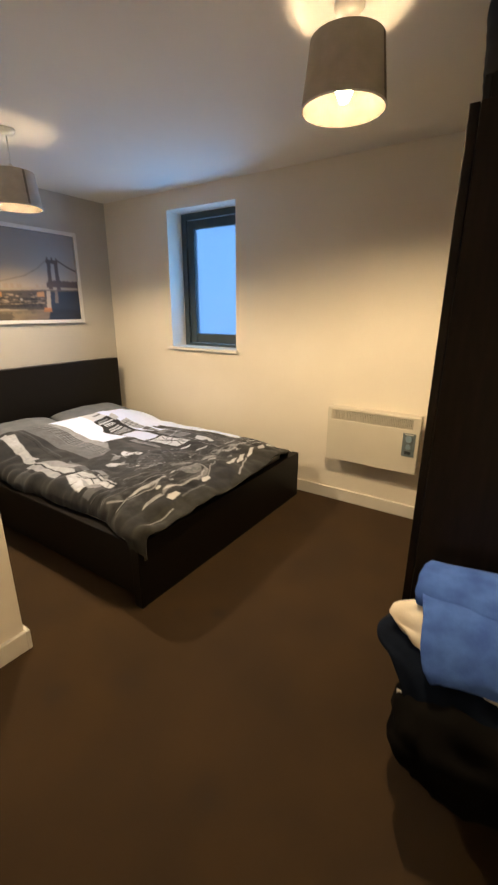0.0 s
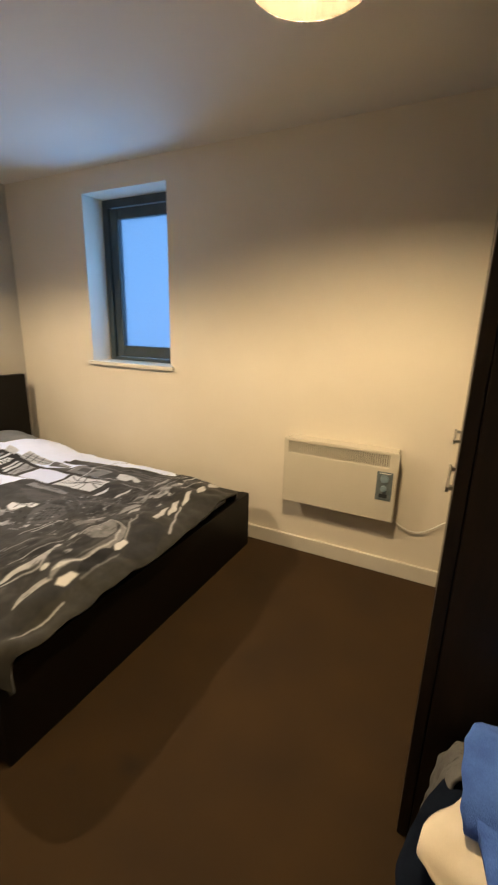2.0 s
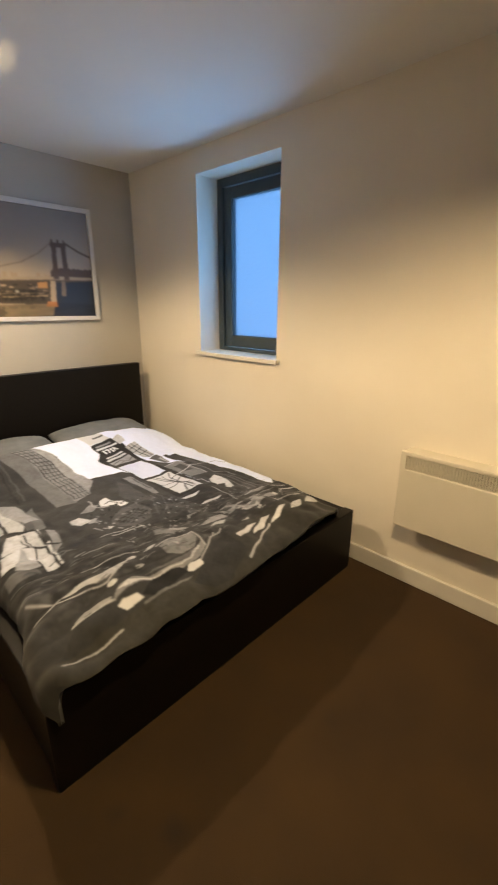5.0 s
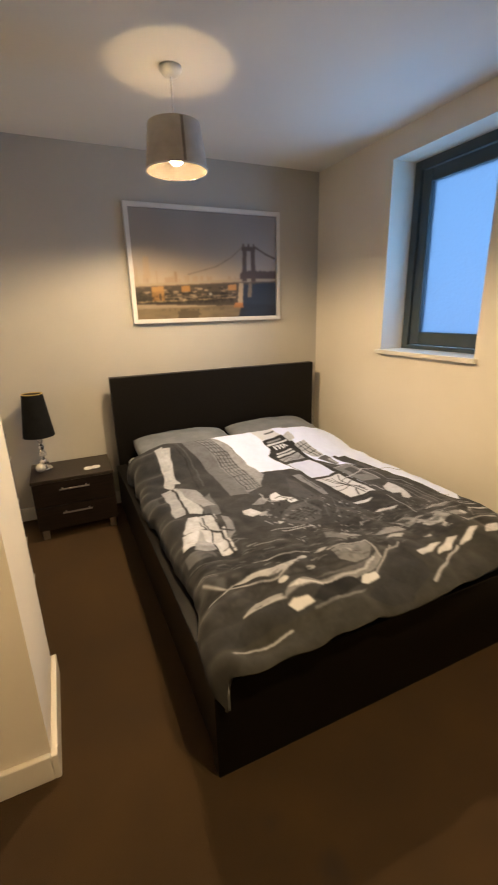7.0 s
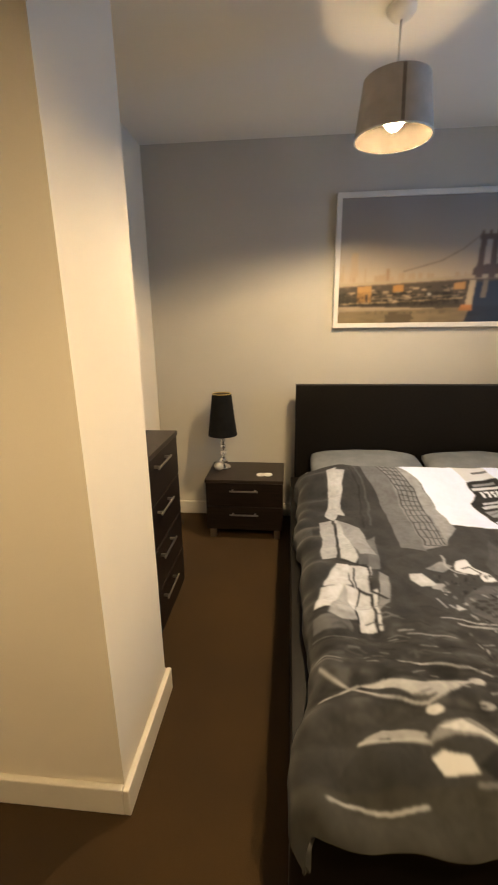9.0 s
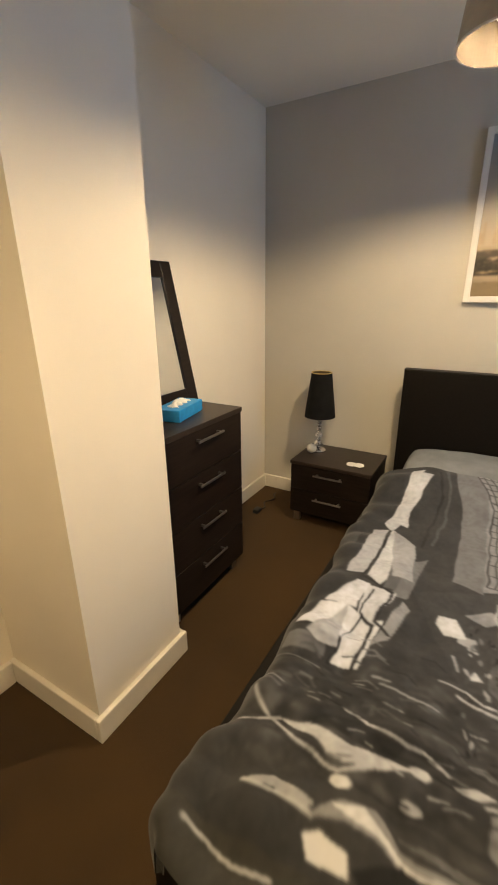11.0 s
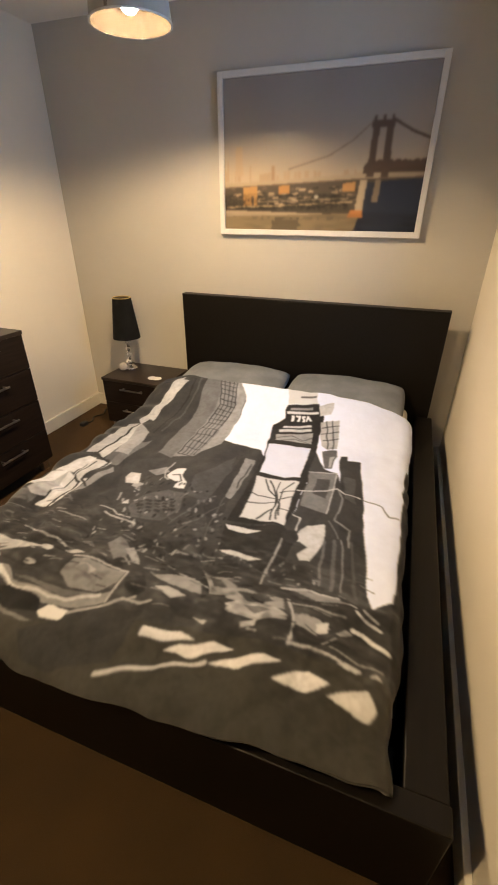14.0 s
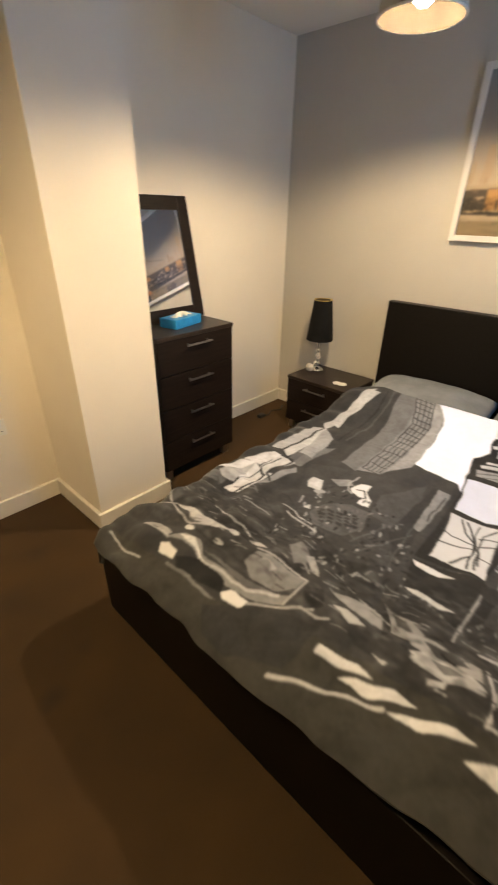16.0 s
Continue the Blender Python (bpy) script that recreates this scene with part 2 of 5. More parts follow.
def thing(name, label, category, group="", at=(0, 0, 0), turn=0.0, kind=""):
    ob = new(name)
    ob.matrix_world = pose(*at, 0, 0, turn)
    ob.empty_display_size = 0.1
    return tagged(ob, label, category, group, kind)


def structure(name, bm, mat, label, category):
    return tagged(part(name, bm, mat), label, category, kind="structure")


# ---------------------------------------------------------------- the room
# Headboard wall at x = 0, window wall at y = 0, floor at z = 0.
H, EAST, SOUTH, T = 2.454, 4.07, -2.768, 0.12
WX0, WX1, WZ0, WZ1, WD = 0.832, 1.578, 1.128, 2.303, 0.30
PX0, PX1, PY = 1.616, 2.03, -2.292
DX0, DX1, DH = 2.6, 4.06, 2.05
HALL = -4.6

structure("floor", boxes((-T, EAST + T, HALL - T, WD, -0.15, 0)), "carpet", "dark brown short-pile carpet, faintly stained", "floor")
structure("ceiling", boxes((-T, EAST + T, HALL - T, WD, H, H + 0.15)), "ceiling", "matt white painted ceiling", "ceiling")
structure("wall_west", boxes((-T, 0, SOUTH - T, WD, 0, H)), "grey", "light grey painted feature wall behind the bed", "wall")
structure("wall_north", boxes((0, WX0, 0, WD, 0, H), (WX1, EAST + T, 0, WD, 0, H), (WX0, WX1, 0, WD, 0, WZ0 - 0.001), (WX0, WX1, 0, WD, WZ1, H)),
          "cream", "cream painted wall with a deep window opening", "wall")
structure("wall_east", boxes((EAST, EAST + T, HALL, 0, 0, H)), "cream", "cream painted wall behind the wardrobe", "wall")
structure("wall_south", boxes((0, DX0, SOUTH - T, SOUTH, 0, H), (DX1, EAST, SOUTH - T, SOUTH, 0, H), (DX0, DX1, SOUTH - T, SOUTH, DH, H)),
          "cream", "cream painted wall with a doorway", "wall")
structure("wall_pier", boxes((PX0, PX1, SOUTH, PY, 0, H)), "cream", "cream painted boxed-out pier beside the chest", "wall")
structure("wall_hall", boxes((DX0 - T, DX0, HALL, SOUTH - T, 0, H), (DX0 - T, EAST, HALL - T, HALL, 0, H)), "cream", "plain cream walls of the hall", "wall")


def skirting(name, x0, x1, y0, y1):
    bm = bmesh.new()
    box(bm, x0, x1, y0, y1, 0, 0.098, bevel=0.004)
    return structure(name, bm, "gloss", "white gloss painted skirting board", "skirting")


SK = 0.02
skirting("baseboard_north", 0, 3.47, -SK, 0)
skirting("baseboard_west", 0, SK, SOUTH, -SK)
skirting("baseboard_south", SK, PX0 - SK, SOUTH, SOUTH + SK)
skirting("baseboard_pier_front", PX0 - SK, PX1 + SK, PY, PY + SK)
skirting("baseboard_pier_side", PX1, PX1 + SK, SOUTH, PY)
skirting("baseboard_pier_back", PX0 - SK, PX0, SOUTH + SK, PY)
skirting("baseboard_south_east", PX1 + SK, DX0, SOUTH, SOUTH + SK)
skirting("baseboard_east", EAST - SK, EAST, SOUTH, -1.42)


def window():
    """Dark framed window set deep in the wall, with a white board for a sill."""
    w = thing("window_1", "dark grey framed window with frosted glass in a deep reveal", "window", kind="structure", at=(0, 0, 0))
    y0, y1 = 0.185, 0.24
    o = 0.055
    fr = boxes((WX0, WX0 + o, y0, y1, WZ0, WZ1), (WX1 - o, WX1, y0, y1, WZ0, WZ1), (WX0 + o, WX1 - o, y0, y1, WZ1 - o, WZ1), (WX0 + o, WX1 - o, y0, y1, WZ0, WZ0 + 0.04), bevel=0.004)
    part("window_frame", fr, "windowframe", w)
    a0, a1, b0, b1 = WX0 + o + 0.004, WX1 - o - 0.004, WZ0 + 0.044, WZ1 - o - 0.004
    s = 0.075
    sa = boxes((a0, a0 + s, y0 + 0.014, y1 + 0.01, b0, b1), (a1 - s, a1, y0 + 0.014, y1 + 0.01, b0, b1), (a0 + s, a1 - s, y0 + 0.014, y1 + 0.01, b1 - s, b1), (a0 + s, a1 - s, y0 + 0.014, y1 + 0.01, b0, b0 + 0.085), bevel=0.006)
    sash = part("sash", sa, "windowframe", w)
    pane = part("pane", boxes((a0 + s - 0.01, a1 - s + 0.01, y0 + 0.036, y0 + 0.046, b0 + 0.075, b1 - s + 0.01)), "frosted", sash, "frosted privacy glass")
    # pane casts no shadow, so the added daylight lamp shines in undimmed
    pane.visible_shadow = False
    part("window_sill", boxes((WX0 - 0.026, WX1 + 0.026, -0.032, 0.0, WZ0 - 0.012, WZ0 + 0.016), (WX0 + 0.001, WX1 - 0.001, 0.0, y0 - 0.001, WZ0 - 0.0005, WZ0 + 0.016), bevel=0.003), "gloss", w, "white painted sill board")
    return w


window()


# ---------------------------------------------------------------- printed pictures
class Canvas:
    """A small drawing board in metres, on which prints are drawn as plain shapes."""

    def __init__(self, u0, u1, v0, v1, step, colour):
        self.u0, self.v0, self.step = u0, v0, step
        self.nu, self.nv = int(round((u1 - u0) / step)) + 1, int(round((v1 - v0) / step)) + 1
        self.u, self.v = np.meshgrid(u0 + step * np.arange(self.nu), v0 + step * np.arange(self.nv))
        self.c = np.empty((self.nv, self.nu, 3))
        self.c[:] = colour
        self.rng = np.random.default_rng(7)

    def speckle(self, cell, seed=0, stretch=1.0):
        """Smooth noise from 0 to 1 with cells of that size."""
        rng = np.random.default_rng(seed)
        n = int(max(self.nu, self.nv) * self.step / (cell * min(1.0, stretch))) + 3
        g = rng.random((n, n))
        a, b = (self.v - self.v0) / cell, (self.u - self.u0) / (cell * stretch)
        i, j = a.astype(int), b.astype(int)
        fa, fb = a - i, b - j
        fa, fb = fa * fa * (3 - 2 * fa), fb * fb * (3 - 2 * fb)
        return (g[i, j] * (1 - fa) + g[i + 1, j] * fa) * (1 - fb) + (g[i, j + 1] * (1 - fa) + g[i + 1, j + 1] * fa) * fb

    def inside(self, *corners):
        mask = np.zeros(self.u.shape, bool)
        pts = list(corners)
        for (ua, va), (ub, vb) in zip(pts, pts[1:] + pts[:1]):
            if va == vb:
                continue
            cross = (va > self.v) != (vb > self.v)
            mask ^= cross & (self.u < (ub - ua) * (self.v - va) / (vb - va) + ua)
        return mask

    def lay(self, mask, colour, grain=0.0):
        col = np.array(colour if np.ndim(colour) else (colour,) * 3, float)
        g = 1 + grain * (self.rng.random(self.u.shape) - 0.5)[..., None]
        self.c[mask] = (col * g)[mask] if grain else col

    def poly(self, colour, *corners, grain=0.0):
        self.lay(self.inside(*corners), colour, grain)

    def rect(self, colour, ua, ub, va, vb, grain=0.0):
        self.lay((self.u >= ua) & (self.u <= ub) & (self.v >= va) & (self.v <= vb), colour, grain)

    def oval(self, colour, u, v, a, b, turn=0.0, grain=0.0):
        c, s = math.cos(turn), math.sin(turn)
        p, q = (self.u - u) * c + (self.v - v) * s, (self.v - v) * c - (self.u - u) * s
        self.lay((p / a) ** 2 + (q / b) ** 2 < 1, colour, grain)

    def line(self, colour, width, *pts):
        for (ua, va), (ub, vb) in zip(pts, pts[1:]):
            du, dv = ub - ua, vb - va
            k = np.clip(((self.u - ua) * du + (self.v - va) * dv) / (du * du + dv * dv + 1e-12), 0, 1)
            self.lay((self.u - ua - k * du) ** 2 + (self.v - va - k * dv) ** 2 < (width / 2) ** 2, colour)

    def soften(self, rounds=1):
        for _ in range(rounds):
            p = np.pad(self.c, ((1, 1), (1, 1), (0, 0)), "edge")
            self.c = (p[1:-1, 1:-1] * 4 + p[:-2, 1:-1] + p[2:, 1:-1] + p[1:-1, :-2] + p[1:-1, 2:]) / 8

    def at(self, u, v):
        """The colour at a place, mixed from the four nearest."""
        a = np.clip((v - self.v0) / self.step, 0, self.nv - 1.001)
        b = np.clip((u - self.u0) / self.step, 0, self.nu - 1.001)
        i, j = a.astype(int), b.astype(int)
        fa, fb = (a - i)[..., None], (b - j)[..., None]
        c = self.c
        return (c[i, j] * (1 - fa) + c[i + 1, j] * fa) * (1 - fb) + (c[i, j + 1] * (1 - fa) + c[i + 1, j + 1] * fa) * fb


def sheet(name, place, nu, nv, colours, mat, parent=None, label="", thick=0.0):
    """A grid mesh with place[nv, nu, 3] and a print of colours[nv, nu, 3]."""
    flat = place.reshape(-1, 3)
    k = np.arange(nu * nv).reshape(nv, nu)
    faces = np.stack([k[:-1, :-1], k[:-1, 1:], k[1:, 1:], k[1:, :-1]], -1).reshape(-1, 4)
    data = bpy.data.meshes.new(name)
    data.from_pydata(flat.tolist(), [], faces.tolist())
    layer = data.color_attributes.new("print", "FLOAT_COLOR", "POINT")
    rgba = np.ones((nu * nv, 4), np.float32)
    rgba[:, :3] = colours.reshape(-1, 3)
    layer.data.foreach_set("color", rgba.ravel())
    data.materials.append(M[mat])
    for p in data.polygons:
        p.use_smooth = True
    ob = new(name, data)
    if parent:
        ob.parent = parent
    if thick:
        solid = ob.modifiers.new("thickness", "SOLIDIFY")
        solid.thickness, solid.offset = thick, -1
    return tagged(ob, label)


def city_print():
    """The black-and-white street scene on the duvet: u across the bed (y), v along it (x)."""
    c = Canvas(-2.0, -0.05, 0.3, 2.6, 0.0024, 0.03)
    n1, n2, n3, n4 = c.speckle(0.09, 1), c.speckle(0.03, 2), c.speckle(0.3, 3), c.speckle(0.012, 4)
    sky = (0.7, 0.74, 0.86)
    skyd = (0.6, 0.63, 0.74)
    c.c *= (1.5 + 0.5 * n3 + 0.3 * n1 + 0.15 * n2)[..., None]
    # sky, and the dark blocks at its far side
    c.poly(sky, (-1.259, 0.488), (-0.807, 0.446), (-0.521, 0.399), (-0.360, 0.419), (-0.245, 0.577), (-0.240, 1.089), (-0.255, 1.477), (-0.264, 1.725), (-0.279, 1.800), (-0.320, 1.850), (-0.365, 1.771), (-0.698, 1.501), (-0.900, 1.141), (-0.975, 1.130), (-1.032, 1.145), (-1.100, 1.111), (-1.106, 0.930), (-1.124, 0.731))
    c.poly(sky, (-0.5, 0.4), (-0.2, 0.55), (-0.1, 0.6), (-0.1, 1.0), (-0.262, 1.05), (-0.27, 1.8), (-0.33, 1.8), (-0.36, 1.2))
    c.poly(0.03, (-0.262, 1.02), (-0.05, 0.95), (-0.05, 2.4), (-0.262, 2.3), (-0.275, 1.8))
    # tall blocks on the near side
    c.poly(0.06, (-1.539, 0.588), (-1.427, 0.551), (-1.363, 0.785), (-1.359, 0.985), (-1.382, 1.166), (-1.410, 1.316), (-1.466, 1.404), (-1.525, 1.104), (-1.555, 0.828))
    c.line(0.11, 0.012, (-1.468, 0.591), (-1.428, 0.739), (-1.425, 0.903), (-1.451, 1.103))
    c.line(0.035, 0.01, (-1.495, 0.613), (-1.457, 0.767), (-1.464, 0.911), (-1.483, 1.133))
    c.poly(0.2, (-1.437, 0.553), (-1.350, 0.538), (-1.266, 0.767), (-1.269, 0.959), (-1.263, 1.210), (-1.267, 1.338), (-1.356, 1.299), (-1.360, 1.041), (-1.371, 0.813))
    c.poly(0.27, (-1.353, 0.539), (-1.225, 0.538), (-1.132, 0.709), (-1.112, 0.917), (-1.094, 1.109), (-1.087, 1.193), (-1.177, 1.291), (-1.267, 1.323), (-1.269, 1.077), (-1.275, 0.841), (-1.285, 0.715))
    c.poly(0.34, (-1.244, 0.545), (-1.215, 0.555), (-1.132, 0.709), (-1.108, 0.926), (-1.092, 1.108), (-1.094, 1.190), (-1.160, 1.285), (-1.164, 0.975), (-1.175, 0.764))
    c.line(0.07, 0.006, (-1.337, 0.575), (-1.262, 0.776), (-1.260, 0.956), (-1.258, 1.287))
    c.line(0.07, 0.005, (-1.315, 0.568), (-1.240, 0.772), (-1.237, 0.950), (-1.235, 1.285))
    c.line(0.07, 0.005, (-1.288, 0.569), (-1.216, 0.771), (-1.214, 0.949), (-1.216, 1.283))
    c.line(0.07, 0.005, (-1.266, 0.562), (-1.194, 0.767), (-1.192, 0.948), (-1.196, 1.282))
    c.line(0.08, 0.006, (-1.240, 0.563), (-1.173, 0.768), (-1.172, 0.948), (-1.179, 1.281))
    for k in range(15):
        f = k / 14
        u, v = np.interp(f, (0, 0.35, 0.65, 1), (-1.33, -1.262, -1.26, -1.258)), np.interp(f, (0, 0.35, 0.65, 1), (0.591, 0.776, 0.956, 1.287))
        c.line(0.08, 0.006, (u, v), (u + 0.092, v + 0.012))
    # dark mass below them
    c.poly(0.075, (-1.466, 1.404), (-1.280, 1.343), (-1.177, 1.291), (-1.084, 1.146), (-0.973, 1.135), (-0.905, 1.143), (-0.871, 1.408), (-0.860, 1.667), (-0.856, 1.774), (-1.000, 1.827), (-1.305, 1.725))
    c.poly(0.11, (-1.075, 1.565), (-1.086, 1.443), (-1.032, 1.330), (-0.994, 1.225), (-0.963, 1.398), (-0.980, 1.607))
    c.poly(0.055, (-0.972, 1.623), (-0.974, 1.402), (-0.965, 1.229), (-0.920, 1.239), (-0.892, 1.593), (-0.877, 1.737))
    c.line(0.14, 0.006, (-1.044, 1.751), (-1.003, 1.634), (-0.962, 1.544))
    c.line(0.13, 0.005, (-1.003, 1.784), (-0.963, 1.689), (-0.906, 1.561))
    c.line(0.12, 0.005, (-0.898, 1.775), (-0.923, 1.549), (-0.934, 1.342))
    c.poly(0.62, (-1.203, 1.476), (-1.188, 1.415), (-1.151, 1.407), (-1.146, 1.451), (-1.101, 1.501), (-1.095, 1.537), (-1.142, 1.541), (-1.140, 1.502), (-1.188, 1.498))
    c.line(0.04, 0.006, (-1.180, 1.468), (-1.157, 1.451), (-1.126, 1.493), (-1.147, 1.518))
    c.poly(0.34, (-1.322, 1.573), (-1.324, 1.541), (-1.276, 1.548), (-1.266, 1.594))
    c.line(0.08, 0.005, (-1.317, 1.578), (-1.261, 1.584))
    c.poly(0.45, (-1.285, 1.699), (-1.271, 1.664), (-1.252, 1.699))
    c.poly(0.14, (-1.244, 1.711), (-1.233, 1.623), (-1.153, 1.562), (-1.066, 1.562), (-1.045, 1.667), (-1.076, 1.737), (-1.197, 1.764))
    c.poly(0.3, (-1.306, 1.452), (-1.238, 1.414), (-1.202, 1.448), (-1.252, 1.485))
    for k in range(4):
        for j in range(5):
            u, v = -1.223 + 0.0268 * j + 0.0100 * k, 1.658 + -0.0128 * j + 0.0200 * k
            c.rect(0.06, u, u + 0.022, v, v + 0.014)
    # shop signs along the near edge
    c.poly(0.05, (-1.798, 0.801), (-1.642, 0.639), (-1.607, 0.867), (-1.630, 1.415), (-1.723, 1.732), (-1.529, 1.808), (-1.581, 1.976), (-1.777, 1.935), (-1.821, 1.411))
    c.poly(0.1, (-1.793, 1.104), (-1.709, 1.098), (-1.713, 1.213), (-1.789, 1.213))
    c.poly(0.45, (-1.607, 0.619), (-1.559, 0.609), (-1.570, 0.825), (-1.556, 1.012), (-1.598, 0.986), (-1.614, 0.805))
    c.poly(0.4, (-1.674, 1.060), (-1.615, 1.048), (-1.627, 1.384), (-1.690, 1.404))
    c.poly(0.46, (-1.601, 1.037), (-1.530, 1.179), (-1.517, 1.333), (-1.566, 1.430), (-1.613, 1.393))
    c.poly(0.2, (-1.504, 1.242), (-1.447, 1.197), (-1.475, 1.454), (-1.522, 1.459))
    c.poly(0.14, (-1.560, 1.125), (-1.499, 1.186), (-1.517, 1.430), (-1.549, 1.434))
    c.poly(0.5, (-1.642, 1.437), (-1.596, 1.438), (-1.604, 1.585), (-1.697, 1.584))
    c.poly(0.46, (-1.598, 1.448), (-1.508, 1.442), (-1.533, 1.604), (-1.595, 1.600))
    c.poly(0.54, (-1.706, 1.590), (-1.627, 1.584), (-1.580, 1.603), (-1.607, 1.716), (-1.676, 1.715), (-1.729, 1.717))
    c.poly(0.5, (-1.571, 1.605), (-1.513, 1.600), (-1.528, 1.791), (-1.609, 1.802), (-1.605, 1.716))
    c.poly(0.3, (-1.487, 1.471), (-1.456, 1.502), (-1.483, 1.671), (-1.522, 1.710))
    c.poly(0.18, (-1.737, 1.753), (-1.640, 1.748), (-1.624, 1.796), (-1.735, 1.804))
    c.line(0.03, 0.01, (-1.730, 1.723), (-1.608, 1.723), (-1.608, 1.806))
    c.line(0.03, 0.011, (-1.578, 1.595), (-1.535, 1.621), (-1.543, 1.792))
    c.line(0.03, 0.009, (-1.603, 1.014), (-1.626, 1.406), (-1.522, 1.449))
    c.line(0.03, 0.008, (-1.519, 1.445), (-1.533, 1.604), (-1.486, 1.651))
    c.line(0.03, 0.007, (-1.577, 1.467), (-1.587, 1.593))
    c.line(0.16, 0.006, (-1.739, 1.828), (-1.620, 1.839))
    c.line(0.1, 0.012, (-1.715, 1.908), (-1.666, 1.905))
    c.poly(0.5, (-1.377, 1.492), (-1.329, 1.485), (-1.299, 1.552), (-1.358, 1.566), (-1.381, 1.525))
    c.line(0.4, 0.007, (-1.224, 1.374), (-1.228, 1.439), (-1.204, 1.494), (-1.184, 1.506))
    c.line(0.35, 0.008, (-1.325, 1.636), (-1.308, 1.680))
    c.line(0.45, 0.005, (-1.344, 1.741), (-1.289, 1.741), (-1.252, 1.769), (-1.201, 1.768))
    c.line(0.3, 0.006, (-1.486, 1.802), (-1.455, 1.804))
    c.poly(0.34, (-1.594, 1.066), (-1.504, 1.142), (-1.475, 1.372), (-1.540, 1.379))
    c.poly(0.4, (-1.695, 1.744), (-1.669, 1.671), (-1.625, 1.582), (-1.610, 1.746), (-1.656, 1.765))
    c.poly(0.44, (-1.559, 0.635), (-1.518, 0.648), (-1.566, 0.918), (-1.598, 1.059), (-1.647, 1.005), (-1.602, 0.821))
    # people-sized flecks along the kerb
    rng = np.random.default_rng(11)
    for k in range(420):
        u, v = rng.uniform(-1.3, -0.4), rng.uniform(1.5, 1.9)
        if -0.95 < u < -0.6 and v < 1.62:
            continue
        c.oval(rng.choice([0.025, 0.04, 0.1, 0.2, 0.34]), u, v, rng.uniform(0.0025, 0.006), rng.uniform(0.005, 0.014), rng.uniform(-0.6, 0.6))
    for k in range(30):
        u, v = rng.uniform(-1.75, -1.1), rng.uniform(1.62, 1.98)
        c.line(rng.choice([0.03, 0.12, 0.2, 0.3]), rng.uniform(0.003, 0.006), (u, v), (u + 0.03, v - 0.008), (u + 0.06, v + 0.012))
    # cars of the nearest row
    c.poly(0.045, (-1.669, 1.990), (-1.523, 1.928), (-1.312, 1.933), (-1.097, 1.956), (-1.047, 2.021), (-1.217, 2.079), (-1.482, 2.087), (-1.635, 2.051))
    c.poly(0.055, (-1.778, 2.244), (-1.645, 2.162), (-1.528, 2.160), (-1.490, 2.215), (-1.603, 2.284))
    c.poly(0.42, (-1.644, 2.011), (-1.576, 1.994), (-1.482, 2.020), (-1.398, 2.004), (-1.362, 2.005), (-1.452, 2.056), (-1.510, 2.049), (-1.569, 2.026))
    c.poly(0.028, (-1.565, 1.974), (-1.487, 1.955), (-1.386, 1.966), (-1.398, 1.998), (-1.490, 2.008))
    c.line(0.42, 0.009, (-1.731, 2.046), (-1.687, 2.037), (-1.642, 2.013))
    c.line(0.4, 0.007, (-1.727, 1.959), (-1.666, 2.020), (-1.570, 2.054), (-1.487, 2.068), (-1.451, 2.054))
    c.line(0.45, 0.008, (-1.517, 1.935), (-1.452, 1.942), (-1.383, 1.958), (-1.345, 1.949), (-1.304, 1.972))
    c.line(0.3, 0.007, (-1.466, 1.822), (-1.405, 1.827), (-1.341, 1.836))
    c.line(0.42, 0.007, (-1.308, 1.765), (-1.259, 1.784), (-1.213, 1.786), (-1.165, 1.788))
    c.oval(0.5, -1.480, 2.086, 0.016, 0.012)
    c.oval(0.42, -1.354, 2.004, 0.02, 0.012)
    c.oval(0.35, -1.356, 2.065, 0.02, 0.01)
    c.poly(0.4, (-1.297, 1.995), (-1.253, 1.976), (-1.216, 1.983), (-1.249, 1.999))
    c.poly(0.36, (-1.654, 2.158), (-1.601, 2.120), (-1.510, 2.142), (-1.531, 2.157), (-1.597, 2.150))
    c.line(0.42, 0.007, (-1.654, 2.158), (-1.579, 2.156), (-1.511, 2.155))
    c.poly(0.27, (-1.519, 2.158), (-1.469, 2.115), (-1.414, 2.102), (-1.359, 2.131), (-1.259, 2.132), (-1.182, 2.135), (-1.117, 2.092), (-1.050, 2.069), (-1.052, 2.098), (-1.118, 2.145), (-1.196, 2.162), (-1.265, 2.171), (-1.359, 2.152), (-1.446, 2.139))
    c.poly(0.16, (-1.371, 2.116), (-1.254, 2.111), (-1.196, 2.112), (-1.117, 2.092), (-1.183, 2.132), (-1.261, 2.129))
    c.poly(0.5, (-1.481, 2.128), (-1.433, 2.108), (-1.393, 2.131), (-1.324, 2.145), (-1.343, 2.151), (-1.420, 2.136))
    c.line(0.42, 0.01, (-1.327, 2.146), (-1.230, 2.145), (-1.171, 2.137), (-1.085, 2.085))
    c.poly(0.25, (-1.233, 2.070), (-1.231, 2.017), (-1.150, 2.001), (-1.054, 2.003), (-1.052, 2.044), (-1.104, 2.082), (-1.185, 2.100))
    c.poly(0.36, (-1.210, 2.046), (-1.187, 2.019), (-1.145, 2.026), (-1.159, 2.050))
    c.line(0.36, 0.007, (-1.238, 2.006), (-1.144, 1.993), (-1.048, 2.000), (-1.047, 2.057), (-1.056, 2.100))
    c.poly(0.025, (-1.424, 2.190), (-1.356, 2.145), (-1.238, 2.159), (-1.218, 2.189), (-1.299, 2.207), (-1.392, 2.214))
    c.poly(0.57, (-1.519, 2.183), (-1.490, 2.165), (-1.434, 2.176), (-1.425, 2.205), (-1.497, 2.210))
